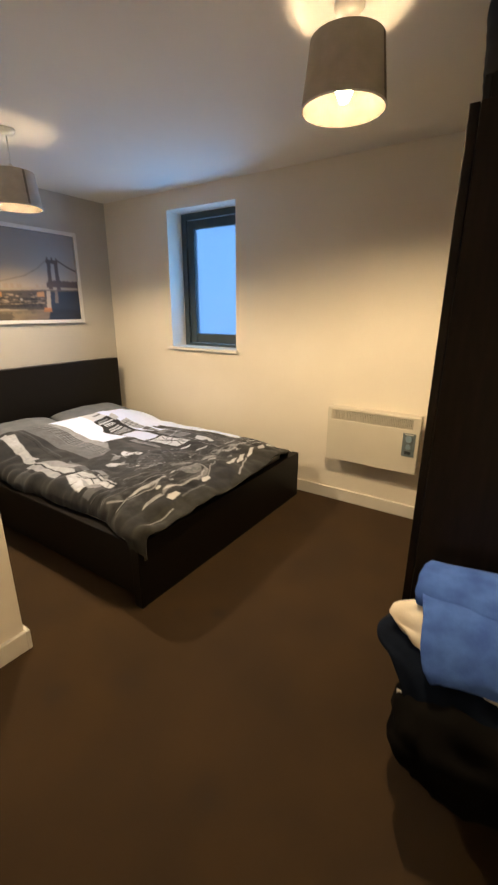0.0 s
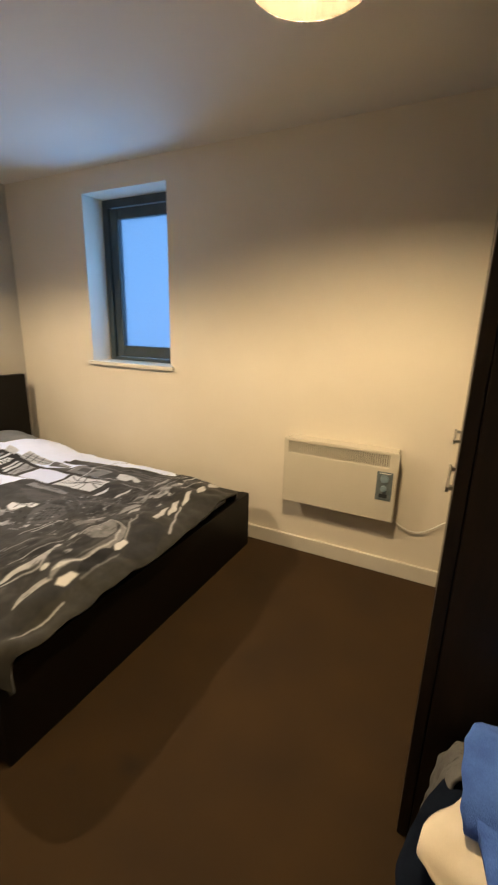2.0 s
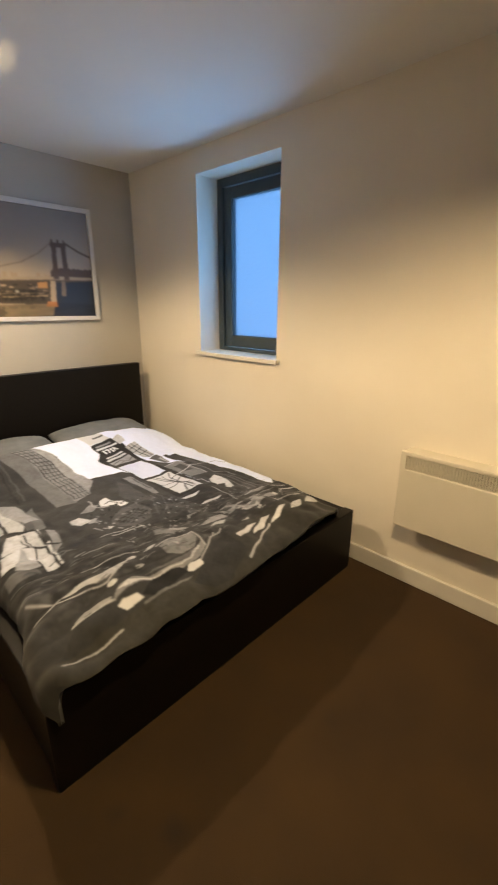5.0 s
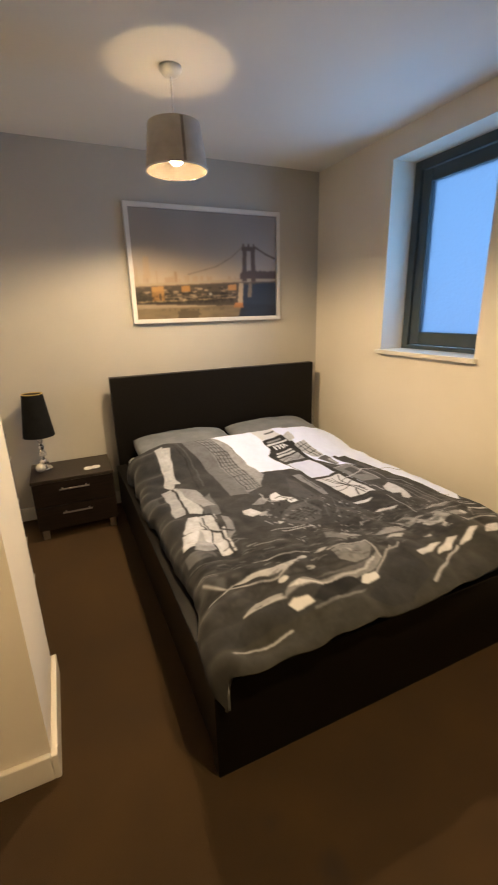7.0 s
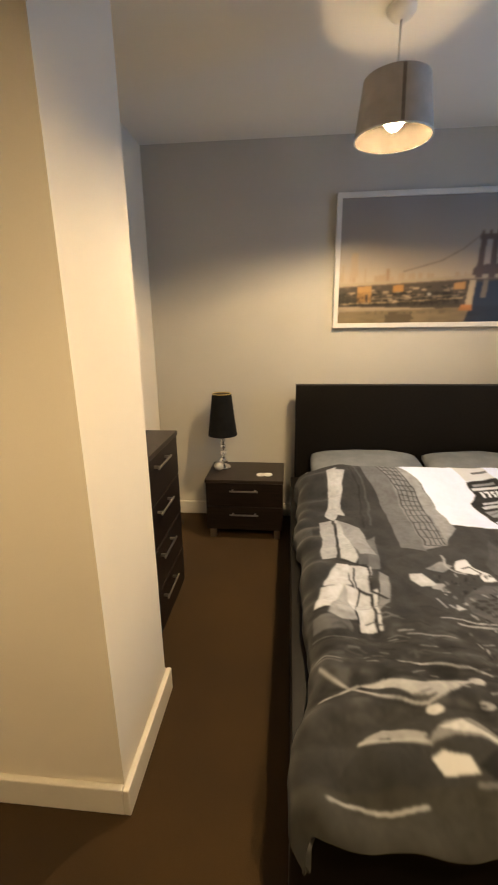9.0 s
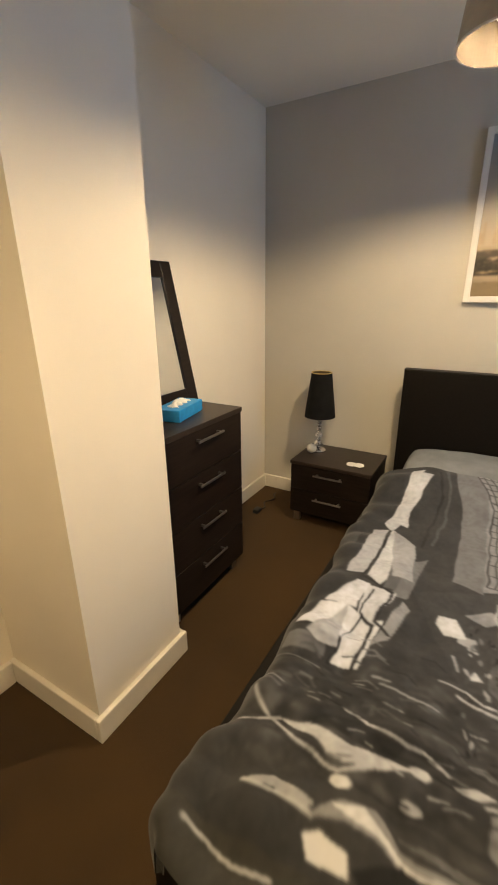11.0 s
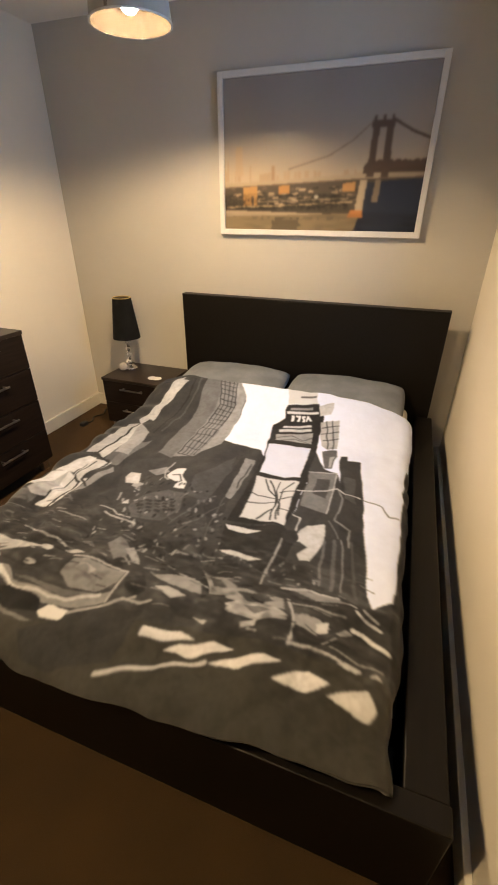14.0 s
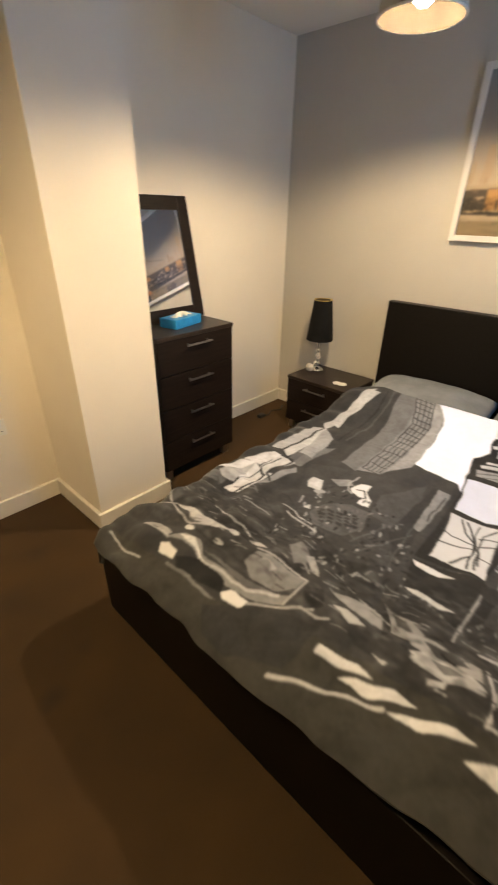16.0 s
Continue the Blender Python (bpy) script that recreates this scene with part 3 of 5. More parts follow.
    c.poly(0.57, (-1.219, 2.188), (-1.198, 2.163), (-1.138, 2.158), (-1.137, 2.188), (-1.194, 2.198))
    c.line(0.2, 0.012, (-1.426, 2.222), (-1.340, 2.216), (-1.249, 2.223), (-1.166, 2.212), (-1.116, 2.196))
    c.poly(0.14, (-1.395, 2.266), (-1.327, 2.254), (-1.306, 2.266), (-1.362, 2.279))
    c.line(0.32, 0.01, (-1.134, 2.165), (-1.066, 2.121), (-0.978, 2.060))
    c.poly(0.03, (-1.044, 2.024), (-0.996, 1.987), (-0.962, 2.036), (-1.000, 2.077))
    c.line(0.36, 0.008, (-1.011, 2.080), (-0.956, 2.072), (-0.930, 2.057))
    c.poly(0.22, (-1.182, 1.913), (-1.159, 1.870), (-1.105, 1.899), (-1.091, 1.944), (-1.119, 1.969))
    c.poly(0.34, (-1.113, 1.916), (-1.090, 1.891), (-1.031, 1.959), (-1.058, 1.960))
    c.poly(0.05, (-1.316, 2.289), (-1.174, 2.227), (-1.059, 2.135), (-0.931, 2.086), (-0.927, 2.189), (-0.939, 2.246), (-1.077, 2.298), (-1.201, 2.309))
    # cars and people farther along the street
    c.poly(0.05, (-0.942, 1.928), (-0.751, 1.831), (-0.590, 1.866), (-0.423, 1.841), (-0.292, 1.847), (-0.276, 2.034), (-0.384, 2.064), (-0.532, 2.060), (-0.859, 2.074))
    c.poly(0.3, (-0.978, 1.971), (-0.928, 1.952), (-0.848, 1.937), (-0.801, 1.952), (-0.798, 1.982), (-0.906, 1.991))
    c.poly(0.4, (-0.948, 2.012), (-0.902, 1.999), (-0.842, 2.003), (-0.883, 2.031))
    c.poly(0.025, (-0.838, 1.938), (-0.821, 1.917), (-0.782, 1.972), (-0.796, 2.003))
    c.poly(0.28, (-0.835, 1.898), (-0.754, 1.906), (-0.711, 1.927), (-0.717, 1.960), (-0.784, 1.973))
    c.poly(0.08, (-0.815, 1.906), (-0.764, 1.915), (-0.736, 1.936), (-0.780, 1.940))
    c.poly(0.33, (-0.751, 1.940), (-0.678, 1.923), (-0.569, 1.924), (-0.561, 1.961), (-0.638, 1.982), (-0.728, 1.975))
    c.poly(0.1, (-0.707, 1.941), (-0.625, 1.922), (-0.584, 1.942), (-0.663, 1.961))
    c.poly(0.4, (-0.726, 1.996), (-0.680, 1.963), (-0.577, 1.964), (-0.549, 1.976), (-0.624, 2.021), (-0.702, 2.017))
    c.poly(0.2, (-0.673, 1.981), (-0.627, 1.967), (-0.590, 1.977), (-0.631, 2.001))
    c.poly(0.045, (-0.755, 2.051), (-0.708, 2.023), (-0.623, 2.025), (-0.542, 1.994), (-0.530, 2.067), (-0.629, 2.095), (-0.743, 2.095))
    c.poly(0.4, (-0.659, 2.039), (-0.618, 2.017), (-0.618, 2.038), (-0.654, 2.050))
    c.poly(0.4, (-0.797, 2.063), (-0.749, 2.061), (-0.753, 2.075))
    c.poly(0.34, (-0.544, 1.963), (-0.466, 1.952), (-0.429, 1.965), (-0.462, 1.999), (-0.527, 1.996))
    c.line(0.42, 0.008, (-0.560, 1.920), (-0.535, 1.967), (-0.523, 2.022), (-0.527, 2.058))
    c.poly(0.52, (-0.467, 1.968), (-0.436, 1.947), (-0.435, 1.982), (-0.465, 1.991))
    c.poly(0.3, (-0.579, 1.873), (-0.485, 1.866), (-0.401, 1.854), (-0.367, 1.862), (-0.481, 1.887))
    c.line(0.42, 0.007, (-0.585, 1.882), (-0.520, 1.864), (-0.420, 1.858), (-0.373, 1.863))
    c.line(0.3, 0.006, (-0.547, 1.925), (-0.475, 1.910), (-0.394, 1.912))
    c.poly(0.03, (-0.528, 2.009), (-0.455, 2.005), (-0.397, 1.970), (-0.418, 2.022), (-0.518, 2.046))
    c.line(0.42, 0.007, (-0.527, 2.055), (-0.469, 2.042), (-0.385, 2.056), (-0.340, 2.055))
    c.poly(0.46, (-0.398, 2.062), (-0.378, 2.050), (-0.339, 2.052), (-0.355, 2.068))
    c.line(0.5, 0.013, (-0.371, 1.940), (-0.340, 1.945), (-0.311, 1.961), (-0.280, 1.972))
    c.line(0.3, 0.006, (-0.439, 2.022), (-0.411, 1.994))
    c.line(0.26, 0.006, (-0.420, 2.025), (-0.345, 2.039), (-0.287, 2.033))
    c.line(0.46, 0.01, (-0.368, 1.877), (-0.325, 1.902), (-0.292, 1.917))
    c.line(0.34, 0.008, (-0.346, 1.859), (-0.300, 1.894))
    c.poly(0.4, (-0.312, 2.056), (-0.297, 2.046), (-0.284, 2.054), (-0.301, 2.062))
    c.poly(0.3, (-0.414, 1.977), (-0.389, 1.944), (-0.369, 1.954), (-0.399, 1.978))
    c.line(0.36, 0.007, (-0.713, 2.011), (-0.676, 2.017), (-0.618, 2.015), (-0.554, 1.986))
    # central tower
    c.poly(0.03, (-0.921, 0.871), (-0.878, 0.811), (-0.889, 0.711), (-0.724, 0.678), (-0.679, 0.768), (-0.670, 0.845), (-0.664, 1.034), (-0.645, 1.277), (-0.639, 1.496), (-0.661, 1.610), (-0.863, 1.652), (-0.864, 1.488), (-0.876, 1.170))
    c.poly(0.58, (-0.941, 0.515), (-0.778, 0.501), (-0.730, 0.680), (-0.888, 0.706))
    c.poly(0.2, (-0.836, 0.627), (-0.752, 0.609), (-0.747, 0.632), (-0.831, 0.648))
    c.poly(0.6, (-0.875, 0.760), (-0.717, 0.735), (-0.713, 0.750), (-0.873, 0.777))
    c.poly(0.3, (-0.864, 0.733), (-0.747, 0.707), (-0.743, 0.724), (-0.860, 0.749))
    c.poly(0.7, (-0.85, 0.785), (-0.835, 0.781), (-0.828, 0.822), (-0.841, 0.825))
    c.poly(0.7, (-0.827, 0.78), (-0.799, 0.776), (-0.798, 0.787), (-0.8, 0.818), (-0.813, 0.821), (-0.81, 0.791), (-0.824, 0.79))
    c.poly(0.7, (-0.792, 0.776), (-0.77, 0.774), (-0.77, 0.784), (-0.78, 0.787), (-0.767, 0.796), (-0.768, 0.813), (-0.785, 0.815), (-0.778, 0.802), (-0.791, 0.791))
    c.poly(0.7, (-0.763, 0.77), (-0.755, 0.769), (-0.732, 0.8), (-0.741, 0.804), (-0.753, 0.786), (-0.756, 0.808), (-0.763, 0.808))
    c.poly(0.55, (-0.861, 0.870), (-0.729, 0.831), (-0.725, 0.846), (-0.861, 0.888))
    c.poly(0.55, (-0.875, 0.904), (-0.722, 0.858), (-0.717, 0.877), (-0.871, 0.926))
    c.poly(0.36, (-0.882, 0.949), (-0.703, 0.886), (-0.696, 0.967), (-0.872, 1.009))
    c.line(0.1, 0.005, (-0.870, 0.978), (-0.806, 0.937), (-0.744, 0.953), (-0.704, 0.921))
    c.line(0.1, 0.005, (-0.846, 1.000), (-0.785, 0.961), (-0.707, 0.966))
    c.poly(skyd, (-0.884, 1.062), (-0.694, 1.012), (-0.677, 1.276), (-0.745, 1.298), (-0.852, 1.297))
    c.poly(0.56, (-0.854, 1.335), (-0.799, 1.328), (-0.673, 1.310), (-0.662, 1.607), (-0.729, 1.611), (-0.824, 1.620), (-0.831, 1.514))
    c.line(0.04, 0.007, (-0.807, 1.340), (-0.782, 1.396), (-0.737, 1.440), (-0.717, 1.526), (-0.764, 1.604))
    c.line(0.04, 0.007, (-0.787, 1.341), (-0.750, 1.404), (-0.722, 1.473), (-0.712, 1.597))
    c.line(0.04, 0.006, (-0.746, 1.339), (-0.746, 1.394), (-0.709, 1.487), (-0.693, 1.590))
    c.line(0.04, 0.006, (-0.689, 1.325), (-0.718, 1.384), (-0.710, 1.468), (-0.688, 1.561))
    c.line(0.05, 0.006, (-0.855, 1.448), (-0.802, 1.464), (-0.739, 1.448))
    c.line(0.05, 0.006, (-0.845, 1.527), (-0.766, 1.501), (-0.726, 1.474))
    c.line(0.05, 0.006, (-0.726, 1.403), (-0.663, 1.378))
    c.line(0.05, 0.006, (-0.718, 1.448), (-0.665, 1.423))
    c.line(0.05, 0.006, (-0.699, 1.519), (-0.655, 1.527))
    c.line(0.03, 0.009, (-0.824, 1.620), (-0.728, 1.614), (-0.661, 1.610))
    c.poly(0.3, (-0.946, 1.228), (-0.899, 1.231), (-0.890, 1.415), (-0.898, 1.524), (-0.924, 1.518))
    c.line(0.05, 0.006, (-0.950, 1.224), (-0.927, 1.519))
    c.line(0.1, 0.007, (-0.907, 1.259), (-0.902, 1.453))
    c.poly(0.5, (-0.721, 0.692), (-0.650, 0.654), (-0.647, 0.740), (-0.703, 0.765))
    c.poly(0.42, (-0.689, 0.802), (-0.595, 0.779), (-0.568, 0.993), (-0.607, 1.010), (-0.648, 0.971))
    c.line(0.07, 0.006, (-0.674, 0.838), (-0.591, 0.814))
    c.line(0.07, 0.006, (-0.661, 0.884), (-0.585, 0.859))
    c.line(0.07, 0.006, (-0.645, 0.931), (-0.578, 0.906))
    c.line(0.07, 0.006, (-0.658, 0.795), (-0.609, 1.000))
    c.line(0.07, 0.006, (-0.628, 0.787), (-0.585, 1.001))
    c.poly(0.16, (-0.634, 1.022), (-0.563, 1.003), (-0.561, 1.158), (-0.601, 1.174))
    c.poly(0.4, (-0.588, 1.068), (-0.569, 1.059), (-0.568, 1.151), (-0.582, 1.157))
    # panel and dark blocks beyond it
    c.poly(0.075, (-0.664, 1.034), (-0.601, 1.174), (-0.535, 1.194), (-0.498, 1.301), (-0.467, 1.543), (-0.425, 1.699), (-0.411, 1.858), (-0.534, 1.770), (-0.607, 1.774), (-0.664, 1.615), (-0.637, 1.495), (-0.645, 1.277))
    c.poly(0.24, (-0.645, 1.221), (-0.535, 1.194), (-0.526, 1.488), (-0.627, 1.473))
    c.poly(0.1, (-0.605, 1.260), (-0.557, 1.262), (-0.550, 1.403), (-0.601, 1.385))
    c.line(0.45, 0.006, (-0.645, 1.221), (-0.535, 1.194), (-0.526, 1.488))
    c.poly(0.055, (-0.547, 1.050), (-0.516, 1.036), (-0.508, 1.074), (-0.456, 1.061), (-0.433, 1.185), (-0.380, 1.566), (-0.335, 1.856), (-0.418, 1.865), (-0.429, 1.700), (-0.474, 1.546), (-0.503, 1.303))
    c.poly(0.11, (-0.503, 1.216), (-0.455, 1.217), (-0.436, 1.391), (-0.478, 1.372))
    c.line(0.26, 0.007, (-0.514, 1.316), (-0.486, 1.376), (-0.487, 1.519), (-0.428, 1.557), (-0.411, 1.791))
    c.line(0.2, 0.006, (-0.508, 1.528), (-0.464, 1.603), (-0.442, 1.827))
    c.poly(0.035, (-0.860, 1.667), (-0.659, 1.616), (-0.605, 1.662), (-0.616, 1.778), (-0.663, 1.852), (-0.764, 1.798), (-0.833, 1.802))
    c.poly(0.55, (-0.858, 1.673), (-0.797, 1.663), (-0.720, 1.662), (-0.764, 1.691), (-0.838, 1.694))
    c.poly(0.5, (-0.829, 1.798), (-0.790, 1.784), (-0.725, 1.797), (-0.681, 1.799), (-0.718, 1.815), (-0.781, 1.805))
    c.line(0.34, 0.006, (-0.650, 1.680), (-0.648, 1.764), (-0.653, 1.891))
    c.poly(0.5, (-0.626, 1.676), (-0.580, 1.578), (-0.520, 1.550), (-0.509, 1.652), (-0.514, 1.736), (-0.566, 1.753), (-0.581, 1.726), (-0.552, 1.687), (-0.589, 1.665))
    c.oval(0.05, -0.627, 1.656, 0.03, 0.03)
    c.line(0.5, 0.006, (-0.642, 1.543), (-0.615, 1.546), (-0.613, 1.620))
    c.poly(0.07, (-0.534, 1.745), (-0.503, 1.626), (-0.463, 1.609), (-0.364, 1.671), (-0.335, 1.856), (-0.485, 1.850))
    c.line(0.2, 0.009, (-0.507, 1.636), (-0.491, 1.825))
    c.line(0.16, 0.012, (-0.476, 1.623), (-0.450, 1.831))
    c.line(0.24, 0.007, (-0.451, 1.613), (-0.418, 1.828))
    c.line(0.12, 0.01, (-0.415, 1.611), (-0.377, 1.833))
    c.line(0.55, 0.006, (-0.665, 1.371), (-0.597, 1.364), (-0.515, 1.312), (-0.482, 1.343), (-0.420, 1.342))
    c.line(0.14, 0.006, (-0.420, 1.342), (-0.332, 1.361), (-0.307, 1.410), (-0.276, 1.394))
    # glints on bodywork, bumpers and glass along the row of cars
    for k in range(130):
        u = rng.uniform(-1.68, -0.36)
        v = 1.93 + 0.10 * rng.standard_normal() - 0.06 * (u + 1.0)
        if v > 2.08 or v < 1.66:
            continue
        a, d = rng.uniform(0.012, 0.05), rng.uniform(-0.35, 0.35)
        c.line(rng.choice([0.02, 0.03, 0.12, 0.2, 0.3]), rng.uniform(0.0025, 0.006), (u, v), (u + a * 0.5, v + a * d * 0.7), (u + a, v + a * d))
    # road and crossing at the foot
    road = c.v > np.interp(c.u, (-1.95, -1.75, -1.25, -0.95, -0.8, -0.6, -0.3), (2.2, 2.22, 2.22, 2.13, 2.09, 2.07, 2.05)) + 0.012 * n1
    c.c[road] = (np.array((0.062, 0.06, 0.052)) * (0.8 + 0.3 * n3[..., None] + 0.1 * n2[..., None]))[road]
    c.poly(0.05, (-1.246, 2.251), (-1.057, 2.137), (-0.931, 2.086), (-0.927, 2.189), (-0.939, 2.246), (-1.077, 2.298), (-1.177, 2.295))
    c.poly(0.52, (-0.903, 2.135), (-0.799, 2.113), (-0.755, 2.119), (-0.819, 2.144), (-0.902, 2.165))
    c.poly(0.52, (-0.830, 2.169), (-0.786, 2.143), (-0.711, 2.111), (-0.639, 2.110), (-0.758, 2.165))
    c.poly(0.52, (-0.697, 2.165), (-0.663, 2.146), (-0.563, 2.105), (-0.524, 2.107), (-0.613, 2.157))
    c.poly(0.52, (-0.541, 2.158), (-0.486, 2.117), (-0.446, 2.106), (-0.397, 2.118), (-0.447, 2.157))
    c.poly(0.52, (-0.404, 2.147), (-0.349, 2.105), (-0.311, 2.090), (-0.291, 2.121), (-0.309, 2.152))
    c.line(0.42, 0.011, (-0.955, 2.276), (-0.867, 2.233), (-0.789, 2.197), (-0.703, 2.163))
    c.line(0.36, 0.01, (-1.740, 2.256), (-1.676, 2.253), (-1.609, 2.259), (-1.538, 2.250))
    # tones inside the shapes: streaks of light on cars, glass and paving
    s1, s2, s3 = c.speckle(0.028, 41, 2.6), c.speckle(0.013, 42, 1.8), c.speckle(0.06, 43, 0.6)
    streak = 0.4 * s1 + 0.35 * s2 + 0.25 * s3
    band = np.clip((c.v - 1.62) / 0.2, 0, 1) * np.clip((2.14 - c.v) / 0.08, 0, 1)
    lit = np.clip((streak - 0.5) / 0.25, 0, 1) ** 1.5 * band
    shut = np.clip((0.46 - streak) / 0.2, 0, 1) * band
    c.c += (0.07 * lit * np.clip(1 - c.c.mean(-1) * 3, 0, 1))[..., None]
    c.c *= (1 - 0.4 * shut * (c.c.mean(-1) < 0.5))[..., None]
    c.soften(1)
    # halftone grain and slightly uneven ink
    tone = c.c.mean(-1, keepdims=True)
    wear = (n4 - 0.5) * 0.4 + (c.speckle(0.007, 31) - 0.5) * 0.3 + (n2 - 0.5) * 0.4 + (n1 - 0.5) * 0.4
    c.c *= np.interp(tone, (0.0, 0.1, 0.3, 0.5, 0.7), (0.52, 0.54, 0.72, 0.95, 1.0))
    # blue cast of window daylight put into the print, stronger towards the head
    window_cast = np.clip((2.15 - c.v) / 0.5, 0, 1)[..., None]
    c.c *= 1 + window_cast * np.array((-0.06, 0.0, 0.15))
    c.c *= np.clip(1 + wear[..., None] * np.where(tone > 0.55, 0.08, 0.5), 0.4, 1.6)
    # the cloth is rumpled, so the drawing wanders a little
    wa, wb = c.speckle(0.05, 21) - 0.5, c.speckle(0.05, 22) - 0.5
    c.c = c.at(c.u + 0.010 * wa, c.v + 0.010 * wb)
    c.soften(2)
    return c


def bridge_print(w, h):
    """Evening photograph of a suspension bridge over a river, drawn from plain shapes: u to the right, v down."""
    c = Canvas(0, w, 0, h, 0.004, 0.5)
    f = lambda u, v: (u * w, v * h)
    k = (c.v / h)[..., None]
    top, low = np.array((0.25, 0.235, 0.23)), np.array((0.41, 0.325, 0.225))
    c.c[:] = top + (low - top) * np.clip(k / 0.62, 0, 1) ** 1.4
    c.c *= 0.94 + 0.12 * c.speckle(0.2, 4)[..., None]
    n = c.speckle(0.02, 5)
    # hazy skyline
    rng = np.random.default_rng(5)
    for i in range(46):
        u = rng.uniform(0, 1)
        t = rng.uniform(0.02, 0.05) * (2.6 if u < 0.15 else 1.0)
        wd = rng.uniform(0.006, 0.02)
        c.poly((0.38, 0.275, 0.175), f(u, 0.66), f(u, 0.64 - t), f(u + wd, 0.64 - t), f(u + wd, 0.66))
    c.poly((0.33, 0.22, 0.13), f(0.26, 0.66), f(0.26, 0.555), f(0.275, 0.555), f(0.275, 0.66))
    c.poly((0.42, 0.31, 0.2), f(0.06, 0.62), f(0.065, 0.42), f(0.10, 0.42), f(0.105, 0.62))
    # far bank
    c.poly((0.07, 0.055, 0.04), f(0, 0.69), f(1, 0.64), f(1, 0.9), f(0, 0.86))
    for i in range(90):
        u, v = rng.uniform(0.0, 0.7), rng.uniform(0.70, 0.83)
        tone = rng.choice([0.03, 0.12, 0.25, 0.4])
        c.poly((tone, tone * 0.75, tone * 0.5), f(u, v), f(u + rng.uniform(0.01, 0.05), v - 0.005), f(u + 0.03, v + rng.uniform(0.006, 0.02)), f(u, v + 0.012))
    c.poly((0.42, 0.23, 0.08), f(0.105, 0.83), f(0.105, 0.68), f(0.185, 0.67), f(0.185, 0.83))
    c.poly((0.12, 0.08, 0.05), f(0.15, 0.83), f(0.15, 0.76), f(0.165, 0.76), f(0.165, 0.83))
    c.poly((0.4, 0.2, 0.06), f(0.30, 0.745), f(0.30, 0.69), f(0.36, 0.685), f(0.36, 0.74))
    c.poly((0.45, 0.23, 0.08), f(0.63, 0.73), f(0.63, 0.68), f(0.69, 0.67), f(0.69, 0.73))
    c.oval((0.7, 0.66, 0.55), *f(0.5, 0.765), 0.012, 0.010)
    c.line((0.4, 0.3, 0.18), 0.008, f(0, 0.84), f(0.35, 0.825), f(0.68, 0.80))
    c.line((0.3, 0.24, 0.16), 0.006, f(0.2, 0.80), f(0.66, 0.775))
    # water
    c.poly((0.27, 0.2, 0.115), f(0, 0.905), f(0.3, 0.895), f(0.72, 0.875), f(0.72, 1.01), f(0, 1.01))
    c.lay((c.v / h > 0.905) & (np.abs(c.u / w - 0.36 + 0.03 * n) < 0.07 + 0.05 * (c.v / h - 0.9)), (0.13, 0.1, 0.06))
    c.lay((c.v / h > 0.9) & (c.v / h < 0.93) & (n > 0.55) & (c.u / w < 0.66), (0.2, 0.15, 0.09))
    # dark near bank
    c.poly((0.024, 0.03, 0.046), f(0.715, 0.68), f(1.0, 0.65), f(1.0, 1.01), f(0.70, 1.01), f(0.73, 0.86))
    # trees behind the tower, deck, tower, cables
    for i in range(26):
        u = 0.74 + 0.26 * i / 25
        c.oval((0.1, 0.065, 0.045), *f(u, 0.585 + 0.02 * math.sin(i * 2.3)), 0.022, 0.026)
    c.poly((0.09, 0.06, 0.04), f(0.72, 0.60), f(1.0, 0.57), f(1.0, 0.63), f(0.72, 0.65))
    c.poly((0.38, 0.3, 0.2), f(0, 0.672), f(0.7, 0.618), f(1, 0.612), f(1, 0.64), f(0.7, 0.65), f(0, 0.70))
    c.line((0.16, 0.11, 0.07), 0.006, f(0, 0.70), f(0.7, 0.652), f(1, 0.642))
    steel = (0.10, 0.065, 0.045)
    c.poly(steel, f(0.735, 0.64), f(0.745, 0.32), f(0.775, 0.32), f(0.772, 0.64))
    c.poly(steel, f(0.805, 0.64), f(0.805, 0.32), f(0.835, 0.32), f(0.842, 0.64))
    c.poly(steel, f(0.738, 0.345), f(0.738, 0.30), f(0.842, 0.30), f(0.842, 0.345))
    for u in (0.752, 0.79, 0.828):
        c.poly(steel, f(u - 0.008, 0.31), f(u - 0.006, 0.275), f(u + 0.006, 0.275), f(u + 0.008, 0.31))
    c.line(steel, 0.013, f(0.84, 0.305), f(0.92, 0.37), f(1.0, 0.415))
    c.line((0.2, 0.14, 0.1), 0.006, f(0.74, 0.31), f(0.66, 0.41), f(0.55, 0.50), f(0.35, 0.58))
    c.poly((0.42, 0.33, 0.22), f(0.70, 0.86), f(0.712, 0.66), f(0.745, 0.66), f(0.735, 0.86))
    c.poly((0.2, 0.15, 0.1), f(0.775, 0.80), f(0.785, 0.66), f(0.81, 0.66), f(0.805, 0.80))
    c.poly((0.5, 0.2, 0.06), f(0.665, 0.905), f(0.68, 0.855), f(0.735, 0.855), f(0.74, 0.905))
    # dark trees and clutter along the shore, and ripples on the river
    x, y = (c.u - c.u0) / w, (c.v - c.v0) / h
    leaf = 0.5 * c.speckle(0.022, 51, 2.0) + 0.5 * c.speckle(0.009, 52)
    shore = np.clip((y - 0.735) / 0.02, 0, 1) * np.clip((0.875 - y) / 0.03, 0, 1) * np.clip((0.68 - x) / 0.03, 0, 1)
    c.c *= (1 - shore * np.clip(1.25 - 1.5 * leaf, 0, 0.85))[..., None]
    river = np.clip((y - 0.86) / 0.03, 0, 1)
    c.c *= (1 - river * (0.2 + 0.5 * c.speckle(0.012, 53, 6.0) * c.speckle(0.1, 54)))[..., None]
    c.soften(4)
    return c


